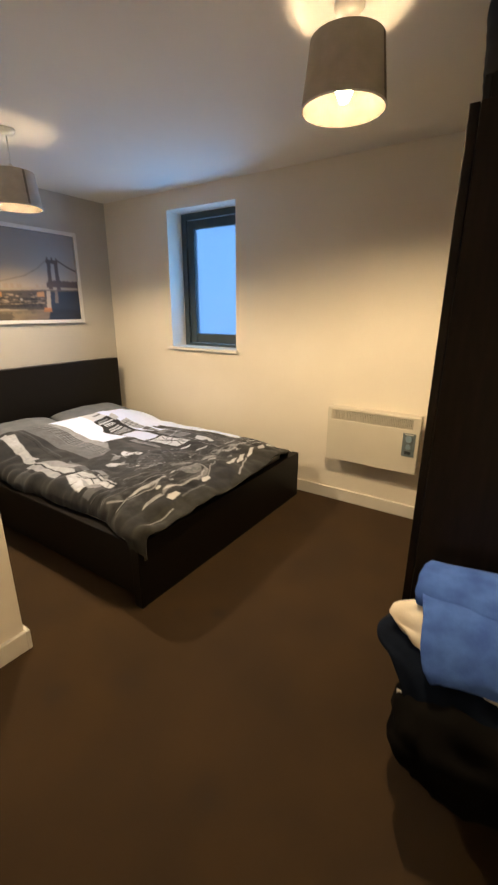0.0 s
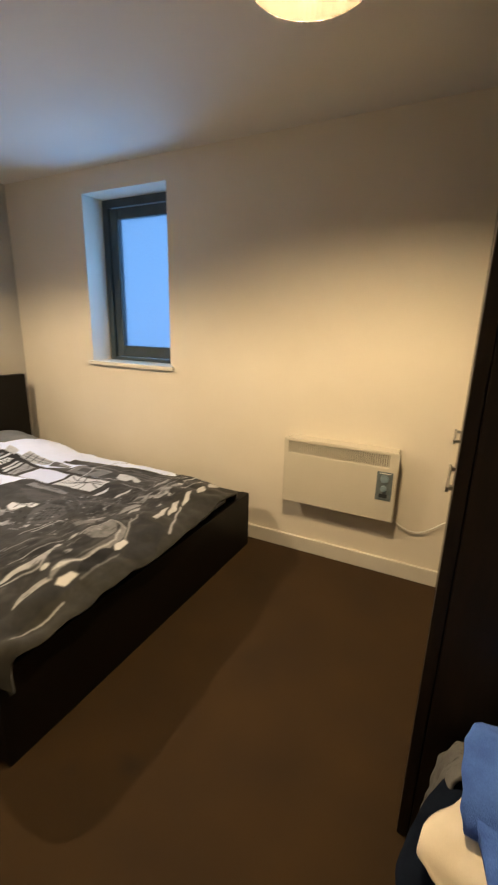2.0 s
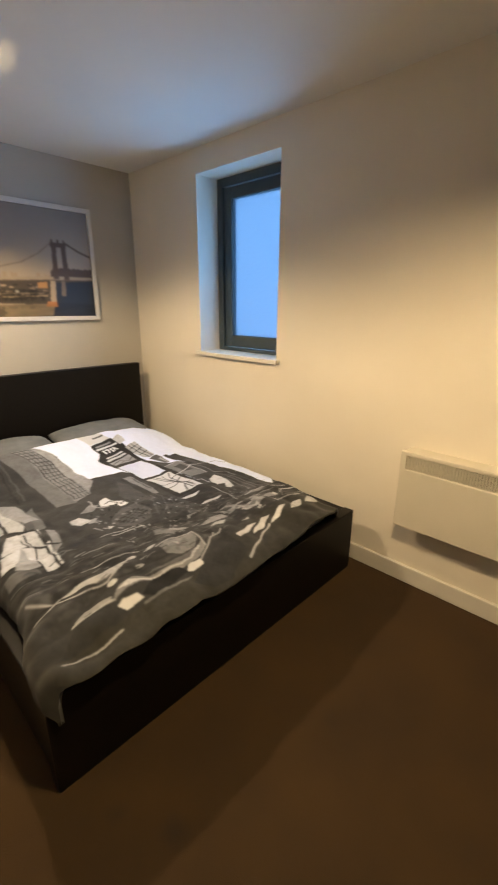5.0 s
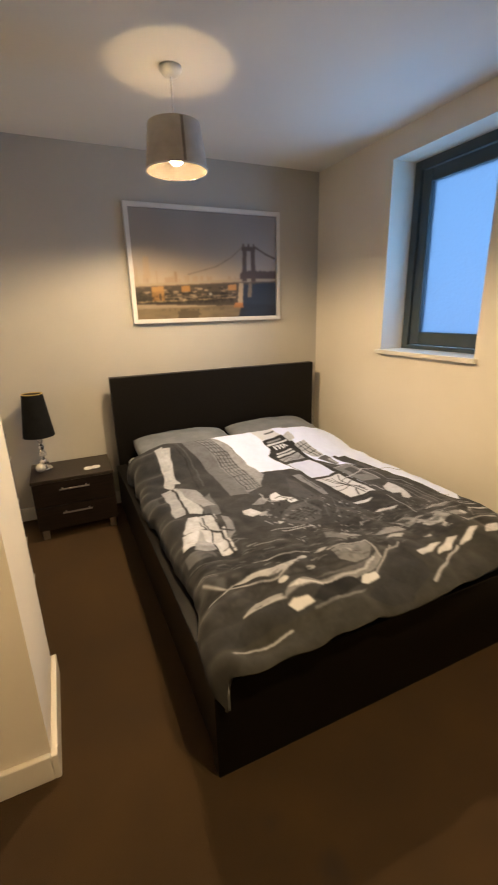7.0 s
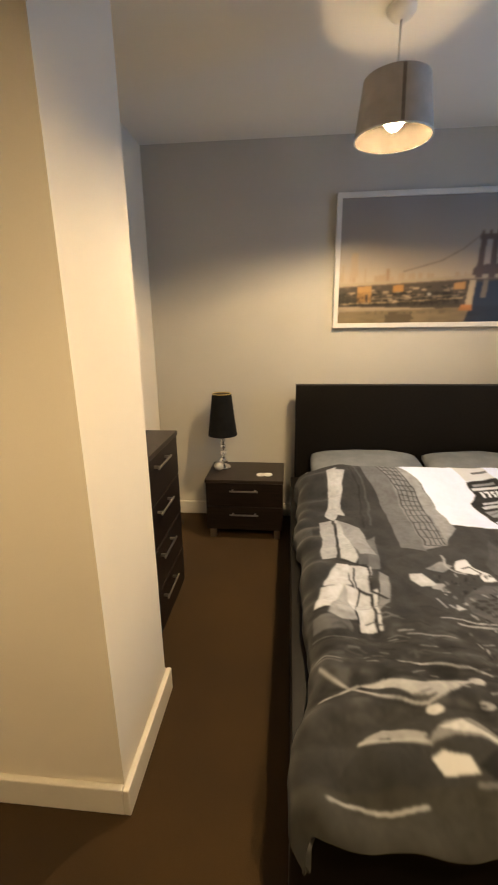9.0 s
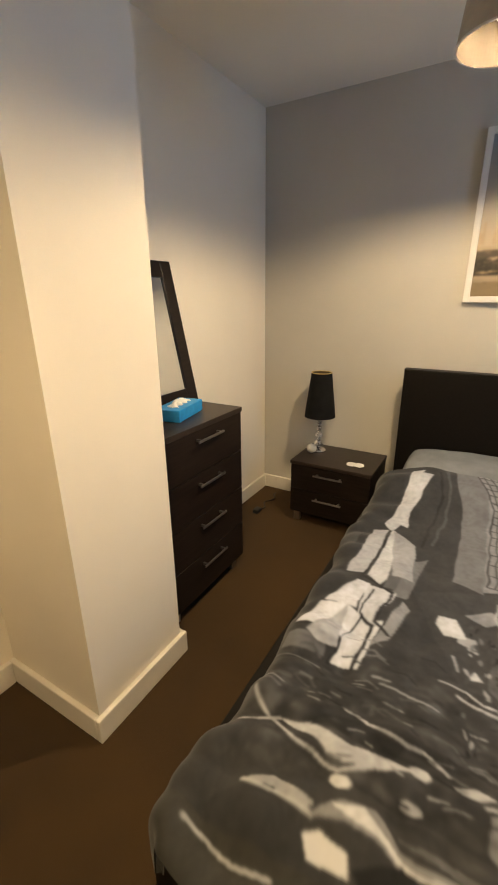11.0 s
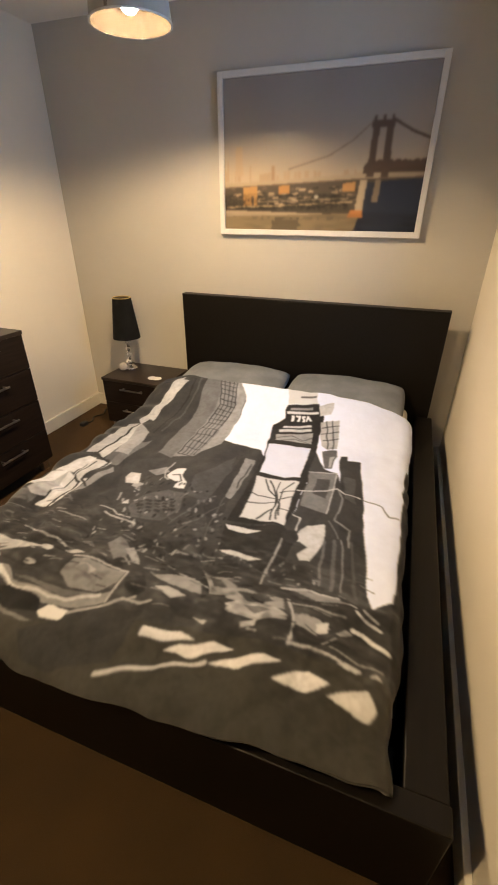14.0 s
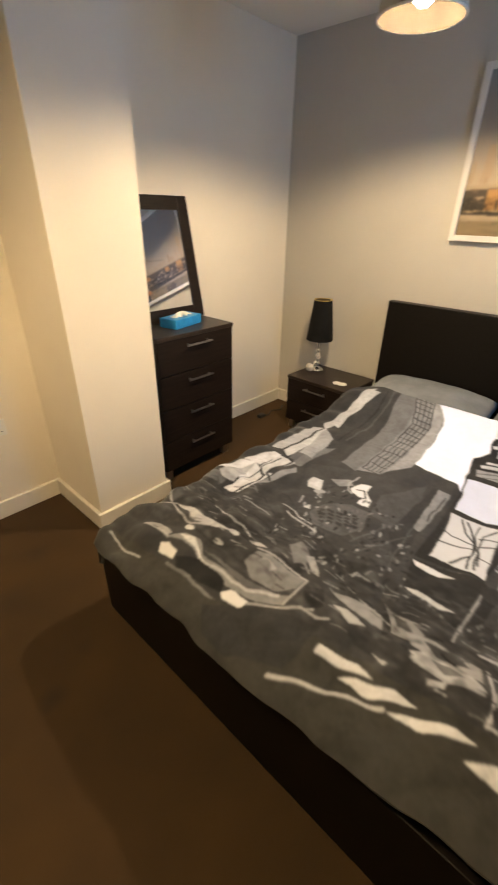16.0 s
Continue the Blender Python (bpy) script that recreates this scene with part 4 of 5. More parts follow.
# ---------------------------------------------------------------- bed
BX0, BX1, BY0, BY1 = 0.17, 2.275, -1.815, -0.106


def bed_frame():
    bed = thing("bed_frame", "black-brown wooden double bed frame with a tall plain headboard", "bed", at=(1.2, -0.97, 0))

    def piece(name, *bx, bevel=0.004):
        bm = boxes(*bx, bevel=bevel)
        bmesh.ops.translate(bm, vec=(-1.2, 0.97, 0), verts=bm.verts)
        return part(name, bm, "blackwood", bed)

    piece("headboard", (BX0 - 0.06, BX0, BY0 + 0.028, -0.134, 0.0, 1.0))
    piece("headboard_rail", (BX0 - 0.062, BX0 + 0.002, BY0 + 0.027, -0.133, 1.0005, 1.003), bevel=0.0)
    piece("footboard", (BX1 - 0.058, BX1, BY0, BY1, 0.0, 0.372))
    for y0, y1, top in ((BY0 + 0.004, BY0 + 0.076, 0.368), (-0.206, BY1 - 0.004, 0.368)):
        piece("side_rail", (BX0 + 0.001, BX1 - 0.059, y0, y1, 0.06, top))
    for k in range(13):
        x = 0.32 + 0.145 * k
        piece("slat", (x, x + 0.07, BY0 + 0.078, -0.208, 0.20, 0.218), bevel=0.0)
    piece("centre_beam", (BX0 + 0.001, BX1 - 0.06, -1.0, -0.94, 0.0, 0.1995), bevel=0.0)
    return bed


def mattress():
    bm = bmesh.new()
    box(bm, BX0 + 0.02, BX1 - 0.075, BY0 + 0.085, -0.255, 0.219, 0.425, bevel=0.04, segments=4)
    return tagged(part("mattress", bm, "mattress", smooth=True), "white mattress lying inside the bed frame", "mattress")


def pillow(name, cx, cy, lean):
    """A plump pillow: two domed sides pinched at the seam."""
    n = 40
    a = np.linspace(-1, 1, n)
    u, v = np.meshgrid(a, a)
    puff = np.clip((1 - np.abs(u) ** 2.6) * (1 - np.abs(v) ** 2.6), 0, 1) ** 0.5
    pull = 1 - 0.05 * (np.abs(u) ** 3) * (np.abs(v) ** 3)
    wave = np.array([[0.012 * noise.noise(Vector((p * 2.5 + cy * 7, q * 2.5, 1.0))) for p in a] for q in a])
    bm = bmesh.new()
    sides = []
    for sgn in (1, -1):
        z = sgn * 0.078 * puff + wave * puff
        sides.append([[bm.verts.new((0.22 * v[j, i] * pull[j, i], 0.345 * u[j, i] * pull[j, i], z[j, i])) for i in range(n)] for j in range(n)])
    for s, flip in ((sides[0], False), (sides[1], True)):
        for j in range(n - 1):
            for i in range(n - 1):
                q = (s[j][i], s[j][i + 1], s[j + 1][i + 1], s[j + 1][i])
                bm.faces.new(q[::-1] if flip else q)
    bmesh.ops.remove_doubles(bm, verts=bm.verts, dist=1e-4)
    bmesh.ops.recalc_face_normals(bm, faces=bm.faces)
    ob = part(name, bm, "pillow", smooth=True)
    ob.matrix_world = pose(cx, cy, 0.518, 0, lean, 0)
    return tagged(ob, "plump plain grey pillow tucked under the duvet", "pillow", "pillows on the bed")


def duvet():
    """The duvet: a soft sheet over mattress and pillows that falls over the near side and the foot."""
    c = city_print()
    nu, nv = 520, 600
    s = np.linspace(0, 1, nu)[None, :]
    r = np.linspace(0, 1, nv)[:, None]
    # flat place on the cloth
    smooth = lambda a: np.clip(a, 0, 1) ** 2 * (3 - 2 * np.clip(a, 0, 1))
    V0 = 0.575 + (2.30 - 0.575) * r
    near = -1.85 - 0.04 * smooth((V0 - 1.95) / 0.25)
    U = near + (-0.16 - near) * s
    tuck = np.clip((U + 1.05) / 0.7, 0, 1)
    vend = 2.325 - 0.035 * tuck * tuck * (3 - 2 * tuck) - 0.07 * np.clip((U + 0.42) / 0.26, 0, 1) ** 2
    V = 0.575 + (vend - 0.575) * r
    # soft folding at the borders
    left = -1.71 + 0.02 * smooth((V - 1.1) / 0.5) - 0.05 * smooth((V - 1.95) / 0.25)
    right, foot = -0.30, 2.262
    nz = lambda su, sv, k, amp: amp * np.array([[noise.noise(Vector((U[j, i] * su, V[j, i] * sv, k))) for i in range(0, nu, 4)] for j in range(0, nv, 4)]).repeat(4, 0).repeat(4, 1)
    def blur(a, n):
        for _ in range(n):
            p = np.pad(a, 1, "edge")
            a = (p[1:-1, 1:-1] * 2 + p[:-2, 1:-1] + p[2:, 1:-1] + p[1:-1, :-2] + p[1:-1, 2:]) / 6
        return a
    fold = blur(nz(3.2, 2.2, 0.0, 0.026) + nz(8, 6, 4.0, 0.012) + nz(18, 14, 8.0, 0.006), 7) + blur(nz(5, 13, 5.0, 0.034), 5) * smooth((-1.3 - U) / 0.4)
    edge = blur(nz(0.5, 5.0, 2.0, 0.05) + nz(0.5, 15.0, 7.0, 0.022), 5)
    over_l = np.clip(left + edge * 0.6 - U, 0, None)
    over_r = np.clip(U - right - edge * 0.4, 0, None)
    over_f = np.clip(V - foot - edge * 0.5, 0, None)
    def drape(over, bend, reach):
        a = np.clip(over / bend, 0, math.pi / 2)
        return bend * np.sin(a) * reach, bend * (1 - np.cos(a)) + np.clip(over - bend * math.pi / 2, 0, None)
    hl, dl = drape(over_l, 0.06, 1.0)
    hr, dr = drape(over_r, 0.05, 1.0)
    hf, df = drape(over_f, 0.05, 1.0)
    hl, hf = hl * (1 - 0.45 * smooth(over_f / 0.05)), hf * (1 - 0.45 * smooth(over_l / 0.06))
    Y = np.clip(U, left + edge * 0.6, right + edge * 0.4) - hl + hr
    X = np.minimum(V, foot + edge * 0.5) + hf
    crown = 0.03 * np.clip(1 - np.abs((U + 1.03) / 0.80) ** 3, 0, 1)
    ramp = np.clip((V - 0.57) / 0.42, 0, 1)
    head = 0.098 * (1 - ramp * ramp * (3 - 2 * ramp)) * np.clip(1.1 - np.abs((U + 1.03) / 0.84) ** 5, 0, 1)
    Z = 0.452 + crown + head + fold * (0.7 + 0.8 * np.clip((V - 1.4), 0, 1)) - np.maximum(dr, dl + 0.6 * df) - 0.035 * np.clip((V - 2.05) / 0.3, 0, 1)
    Z = np.where(over_r > 0, np.maximum(Z, 0.235), Z)
    Z = np.where((over_l > 0) & (Y > -1.81) & (V < 2.2), np.maximum(Z, 0.386 + 0.4 * fold), Z)
    X = X + 0.02 * np.clip(over_f / 0.05, 0, 1) * blur(nz(9, 1, 6.0, 1.0), 4)
    X, Y, Z = blur(X, 11), blur(Y, 11), blur(Z, 11)
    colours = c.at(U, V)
    t = thing("duvet", "black-and-white city street print duvet spread over the bed", "duvet", at=(1.4, -1.03, 0.42))
    place = np.stack([X - 1.4, Y + 1.03, Z - 0.42], -1)
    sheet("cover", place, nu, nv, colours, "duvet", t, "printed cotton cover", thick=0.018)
    part("hem", tube([tuple(p) for p in place[0, 12:-12:6]], 0.006, 8), "mattress", t, "narrow pale hem", smooth=True)
    return t


bed_frame()
mattress()
pillow("pillow", 0.40, -1.345, 7)
pillow("pillow", 0.40, -0.635, 7)
duvet()


# ---------------------------------------------------------------- picture over the bed
def wall_picture():
    y0, y1, z0, z1 = -1.555, -0.374, 1.355, 2.141
    p = thing("wall_picture", "large white-framed photograph of a suspension bridge at dusk", "picture", at=(0.012, (y0 + y1) / 2, (z0 + z1) / 2))
    w, h, d = y1 - y0, z1 - z0, 0.034
    b = 0.030
    for name, bx in (("frame_side", (-0.01, 0.024, -w / 2, -w / 2 + b, -h / 2, h / 2)), ("frame_side", (-0.01, 0.024, w / 2 - b, w / 2, -h / 2, h / 2)),
                     ("frame_rail", (-0.01, 0.024, -w / 2 + b, w / 2 - b, h / 2 - b, h / 2)), ("frame_rail", (-0.01, 0.024, -w / 2 + b, w / 2 - b, -h / 2, -h / 2 + b))):
        part(name, boxes(bx, bevel=0.002), "pictureframe", p)
    part("backing", boxes((-0.01, 0.004, -w / 2 + b, w / 2 - b, -h / 2 + b, h / 2 - b)), "pictureframe", p)
    pw, ph = w - 2 * b, h - 2 * b
    c = bridge_print(pw, ph)
    nu, nv = 270, 180
    u, v = np.meshgrid(np.linspace(0, pw, nu), np.linspace(0, ph, nv))
    place = np.stack([0 * u + 0.009, u - pw / 2, ph / 2 - v], -1)
    sheet("print", place, nu, nv, c.at(u, v), "poster", p, "dusk photograph of a suspension bridge over a river")
    return p


wall_picture()


# ---------------------------------------------------------------- pendant lamps
def pendant(x, y, rim, rb, tall, lift, bulb):
    """Ceiling rose, flex, lampholder, open drum shade and a lit bulb; the shade's lower rim at that height."""
    p = thing("pendant_lamp", "taupe fabric drum pendant lamp, lit, hanging from the ceiling", "lamp", "ceiling pendants", at=(x, y, H))
    zb, rt = rim - H, rb - 0.023
    zt = zb + tall
    part("ceiling_rose", lathe([(0.001, 0), (0.05, 0), (0.05, -0.012), (0.036, -0.03), (0.014, -0.036), (0.001, -0.036)]), "plasticwhite", p, smooth=True)
    part("flex", tube([(0, 0, -0.034), (0, 0, zt + 0.038)], 0.0036), "plasticwhite", p, smooth=True)
    part("lampholder", lathe([(0.001, zt + 0.04), (0.009, zt + 0.04), (0.014, zt + 0.034), (0.016, zb + 0.19), (0.02, zb + 0.18), (0.02, zb + 0.135), (0.001, zb + 0.135)], 24), "plasticwhite", p, smooth=False)
    t = 0.002
    part("shade", lathe([(rt, zt), (rb, zb), (rb - t, zb), (rt - t, zt), (rt, zt)], 72), "shade", p, smooth=False)
    q = t + 0.001
    part("shade_lining", lathe([(rt - q, zt + 0.0005), (rb - q, zb - 0.0005), (rb - q - t, zb - 0.0005), (rt - q - t, zt + 0.0005), (rt - q, zt + 0.0005)], 72), "shadelining", p, "lining coloured near black to hold down bulb glare")
    part("rim", lathe([(rb - 0.004, zb - 0.001), (rb + 0.001, zb - 0.001), (rb + 0.001, zb + 0.004), (rb - 0.004, zb + 0.004), (rb - 0.004, zb - 0.001)], 72), "pictureframe", p, "pale rim")
    seam = bmesh.new()
    box(seam, -0.0012, 0.0016, -0.006, 0.006, 0.006, tall - 0.002, bevel=0.0005)
    bmesh.ops.transform(seam, verts=seam.verts, matrix=Matrix.Translation((rb, 0, zb)) @ Matrix.Rotation(-math.atan2(rb - rt, tall), 4, "Y"))
    part("seam", seam, "shadeseam", p, "dark glued seam")
    for k in range(3):
        a = 2 * math.pi * k / 3 + 0.5
        part("spoke", tube([(0.02 * math.cos(a), 0.02 * math.sin(a), zb + tall - 0.03), ((rt - 0.004) * math.cos(a), (rt - 0.004) * math.sin(a), zt - 0.012)], 0.002, 6), "plasticwhite", p)
    zg = zb + lift
    zl = zb + 0.026 - lift * 0.1
    globe = [(0.001, zl), (0.015, zl + 0.003), (0.027, zl + (zg + 0.056 - zl) * 0.45), (0.034, zg + 0.056), (0.001, zg + 0.0562)]
    part("bulb", lathe(globe, 24), bulb, p, "lit warm bulb globe", smooth=True)
    # unseen disc added above the globe to stop its light going up
    part("uplight_baffle", lathe([(0.001, zg + 0.0565), (0.044, zg + 0.0565), (0.044, zg + 0.0585), (0.001, zg + 0.0585)], 24), "plasticwhite", p, "unseen white disc added to block the globe's upward light")
    # dim glow added above the baffle to make the light disc on the ceiling
    neck = [(0.001, zg + 0.059), (0.029, zg + 0.059), (0.025, zg + 0.070), (0.001, zg + 0.070)]
    part("uplight_neck", lathe(neck, 24), "uplightneck", p, "unseen dim glowing neck added to light the ceiling", smooth=True)
    part("bulb_base", lathe([(0.001, zg + 0.0702), (0.0235, zg + 0.0702), (0.014, zg + 0.095), (0.013, zb + 0.1345), (0.001, zb + 0.1345)], 24), "plasticwhite", p, "white bulb base", smooth=True)
    return p


pendant(3.015, -1.345, 2.155, 0.149, 0.20, 0.032, "warmbulb")
pendant(1.015, -1.453, 2.053, 0.143, 0.186, 0.0, "bulb")


# ---------------------------------------------------------------- bedside table and what stands on it
def bar_handle(length, parent, at, along="y", reach=0.028):
    """A flat steel bar on two short posts."""
    bm = bmesh.new()
    x, y, z = at
    if along == "y":
        box(bm, x + reach - 0.007, x + reach, y - length / 2, y + length / 2, z - 0.0055, z + 0.0055, bevel=0.002)
        for s in (-1, 1):
            yy = y + s * (length / 2 - 0.02)
            box(bm, x, x + reach - 0.0075, yy - 0.005, yy + 0.005, z - 0.005, z + 0.005)
    else:
        box(bm, x - length / 2, x + length / 2, y + reach - 0.007, y + reach, z - 0.0055, z + 0.0055, bevel=0.002)
        for s in (-1, 1):
            xx = x + s * (length / 2 - 0.02)
            box(bm, xx - 0.005, xx + 0.005, y, y + reach - 0.0075, z - 0.005, z + 0.005)
    return part("handle", bm, "steel", parent, "brushed steel bar handle")


def bedside():
    """Two-drawer bedside table; its front faces +x."""
    t = thing("bedside_table", "dark wenge two-drawer bedside table with steel bar handles", "bedside table", at=(0.22, -2.112, 0))
    w, d, h, f = 0.255, 0.185, 0.425, 0.07
    part("body", boxes((-d + 0.005, d - 0.018, -w + 0.004, w - 0.004, f, h - 0.022), bevel=0.002), "wenge", t)
    part("top", boxes((-d, d + 0.004, -w, w, h - 0.0215, h), bevel=0.003), "wengetop", t)
    for k in range(2):
        z0 = f + 0.006 + k * 0.165
        dr = part("drawer", boxes((d - 0.0175, d, -w + 0.006, w - 0.006, z0, z0 + 0.16), bevel=0.002), "wenge", t)
        bar_handle(0.185, dr, (d, 0, z0 + 0.115))
    for sx in (-1, 1):
        for sy in (-1, 1):
            part("foot", boxes((sx * (d - 0.045) - 0.016, sx * (d - 0.045) + 0.016, sy * (w - 0.04) - 0.02, sy * (w - 0.04) + 0.02, 0, f - 0.0005), bevel=0.003), "steel", t, "brushed steel foot")
    return t


def table_lamp(x, y, z):
    p = thing("table_lamp", "black tapered table lamp on stacked crystal and chrome balls, unlit", "lamp", at=(x, y, z))
    part("base", lathe([(0.001, 0), (0.05, 0), (0.05, 0.006), (0.04, 0.014), (0.012, 0.02), (0.001, 0.02)], 40), "chrome", p, smooth=True)
    zz = 0.02
    for k, r in enumerate((0.03, 0.024, 0.02, 0.018, 0.017)):
        ball = [(max(0.001, r * math.sin(math.pi * i / 12)), zz + r - r * math.cos(math.pi * i / 12)) for i in range(13)]
        part("ball", lathe(ball, 24), "crystal" if k % 2 else "chrome", p, "cut crystal ball" if k % 2 else "chrome ball", smooth=True)
        zz += 2 * r
        part("collar", lathe([(0.001, zz - 0.002), (0.011, zz - 0.002), (0.011, zz + 0.006), (0.001, zz + 0.006)], 20), "chrome", p)
        zz += 0.004
    part("stem", lathe([(0.001, zz), (0.006, zz), (0.006, zz + 0.07), (0.001, zz + 0.07)], 16), "chrome", p)
    zb, ht, rb, rt = 0.235, 0.282, 0.099, 0.064
    part("shade", lathe([(rb, zb), (rt, zb + ht), (rt - 0.002, zb + ht), (rb - 0.002, zb), (rb, zb)], 60), "blackfabric", p, "black fabric shade")
    part("shade_lining", lathe([(rb - 0.003, zb + 0.001), (rt - 0.003, zb + ht - 0.001), (rt - 0.005, zb + ht - 0.001), (rb - 0.005, zb + 0.001), (rb - 0.003, zb + 0.001)], 60), "darklining", p, "dull gold lining")
    part("trim", lathe([(rt - 0.006, zb + ht), (rt + 0.001, zb + ht), (rt + 0.001, zb + ht + 0.003), (rt - 0.006, zb + ht + 0.003), (rt - 0.006, zb + ht)], 60), "goldlining", p, "thin gold trim")
    part("spider", boxes((-rt + 0.004, rt - 0.004, -0.003, 0.003, zb + ht - 0.03, zb + ht - 0.026), (-0.004, 0.004, -0.004, 0.004, zz + 0.069, zb + ht - 0.03)), "chrome", p)
    return p


bedside()
table_lamp(0.16, -2.278, 0.4255)


def glass_ball(x, y, z):
    prof = [(max(0.001, 0.032 * math.sin(math.pi * i / 14)), 0.03 - 0.03 * math.cos(math.pi * i / 14)) for i in range(15)]
    ob = part("candle_ball", lathe(prof, 28), "candle", smooth=True)
    ob.matrix_world = pose(x, y, z)
    return tagged(ob, "small pearly glass tealight ball beside the lamp", "candle holder")


def coaster(x, y, z):
    t = thing("coaster", "pair of small white coasters on the bedside table", "coaster", at=(x, y, z))
    for dx, dy, dz in ((0, -0.022, 0), (0.006, 0.024, 0.004)):
        part("disc", lathe([(0.001, dz), (0.030, dz), (0.031, dz + 0.002), (0.030, dz + 0.004), (0.001, dz + 0.004)], 32, dx, dy), "plasticwhite", t)
    return t


glass_ball(0.225, -2.30, 0.4255)
coaster(0.30, -1.985, 0.4255)


# ---------------------------------------------------------------- chest of drawers, mirror, tissues
def chest():
    """Four-drawer chest; its front faces +y."""
    x0, x1, y0, y1, h, f = 0.982, 1.545, -2.746, -2.369, 0.898, 0.075
    cx, cy = (x0 + x1) / 2, (y0 + y1) / 2
    t = thing("chest_of_drawers", "dark wenge four-drawer chest with steel bar handles", "chest of drawers", at=(cx, cy, 0))
    w, d = (x1 - x0) / 2, (y1 - y0) / 2
    part("body", boxes((-w + 0.004, w - 0.004, -d + 0.005, d - 0.02, f, h - 0.024), bevel=0.002), "wenge", t)
    part("top", boxes((-w, w, -d, d + 0.004, h - 0.0235, h), bevel=0.003), "wengetop", t)
    for k in range(4):
        z0 = f + 0.008 + k * 0.2
        dr = part("drawer", boxes((-w + 0.006, w - 0.006, d - 0.0195, d, z0, z0 + 0.195), bevel=0.002), "wenge", t)
        bar_handle(0.185, dr, (0, d, z0 + 0.15), "x")
    for sx in (-1, 1):
        for sy in (-1, 1):
            part("foot", boxes((sx * (w - 0.045) - 0.02, sx * (w - 0.045) + 0.02, sy * (d - 0.05) - 0.016, sy * (d - 0.05) + 0.016, 0, f - 0.0005), bevel=0.003), "steel", t, "brushed steel foot")
    return t


def leaning_mirror():
    w, h, b, d = 0.5, 0.665, 0.072, 0.022
    t = thing("mirror", "dark wood framed mirror leaning against the wall on the chest", "mirror", at=(1.232, -2.622, 0.903))
    t.matrix_world = pose(1.232, -2.622, 0.903, 11.5, 0, 0)
    for name, bx in (("frame_side", (-w / 2, -w / 2 + b, -d, 0, 0, h)), ("frame_side", (w / 2 - b, w / 2, -d, 0, 0, h)),
                     ("frame_rail", (-w / 2 + b, w / 2 - b, -d, 0, 0, b)), ("frame_rail", (-w / 2 + b, w / 2 - b, -d, 0, h - b, h))):
        part(name, boxes(bx, bevel=0.003), "wenge", t)
    part("mirror_glass", boxes((-w / 2 + b, w / 2 - b, -d + 0.004, -0.008, b, h - b)), "mirror", t, "silvered mirror glass")
    return t


def tissue_box(x, y, z, turn):
    t = thing("tissue_box", "turquoise tissue box with a tissue pulled out", "tissue box", at=(x, y, z), turn=turn)
    bm = bmesh.new()
    box(bm, -0.115, 0.115, -0.06, 0.06, 0, 0.052, bevel=0.004)
    part("carton", bm, "tissuebox", t)
    n = 24
    bm = bmesh.new()
    g = [[bm.verts.new((0.075 * (i / (n - 1) * 2 - 1), 0.03 * (j / 9 * 2 - 1) * (0.6 + 0.4 * math.sin(i)), 0.0525 + 0.022 * math.sin(math.pi * i / (n - 1)) * math.sin(math.pi * j / 9) + 0.004 * math.sin(1.7 * i + j))) for i in range(n)] for j in range(10)]
    for j in range(9):
        for i in range(n - 1):
            bm.faces.new((g[j][i], g[j][i + 1], g[j + 1][i + 1], g[j + 1][i]))
    ob = part("tissue", bm, "tissue", t, "crumpled white tissue", smooth=True)
    solid = ob.modifiers.new("thickness", "SOLIDIFY")
    solid.thickness = 0.002
    return t


chest()
leaning_mirror()
tissue_box(1.245, -2.53, 0.8985, 12)


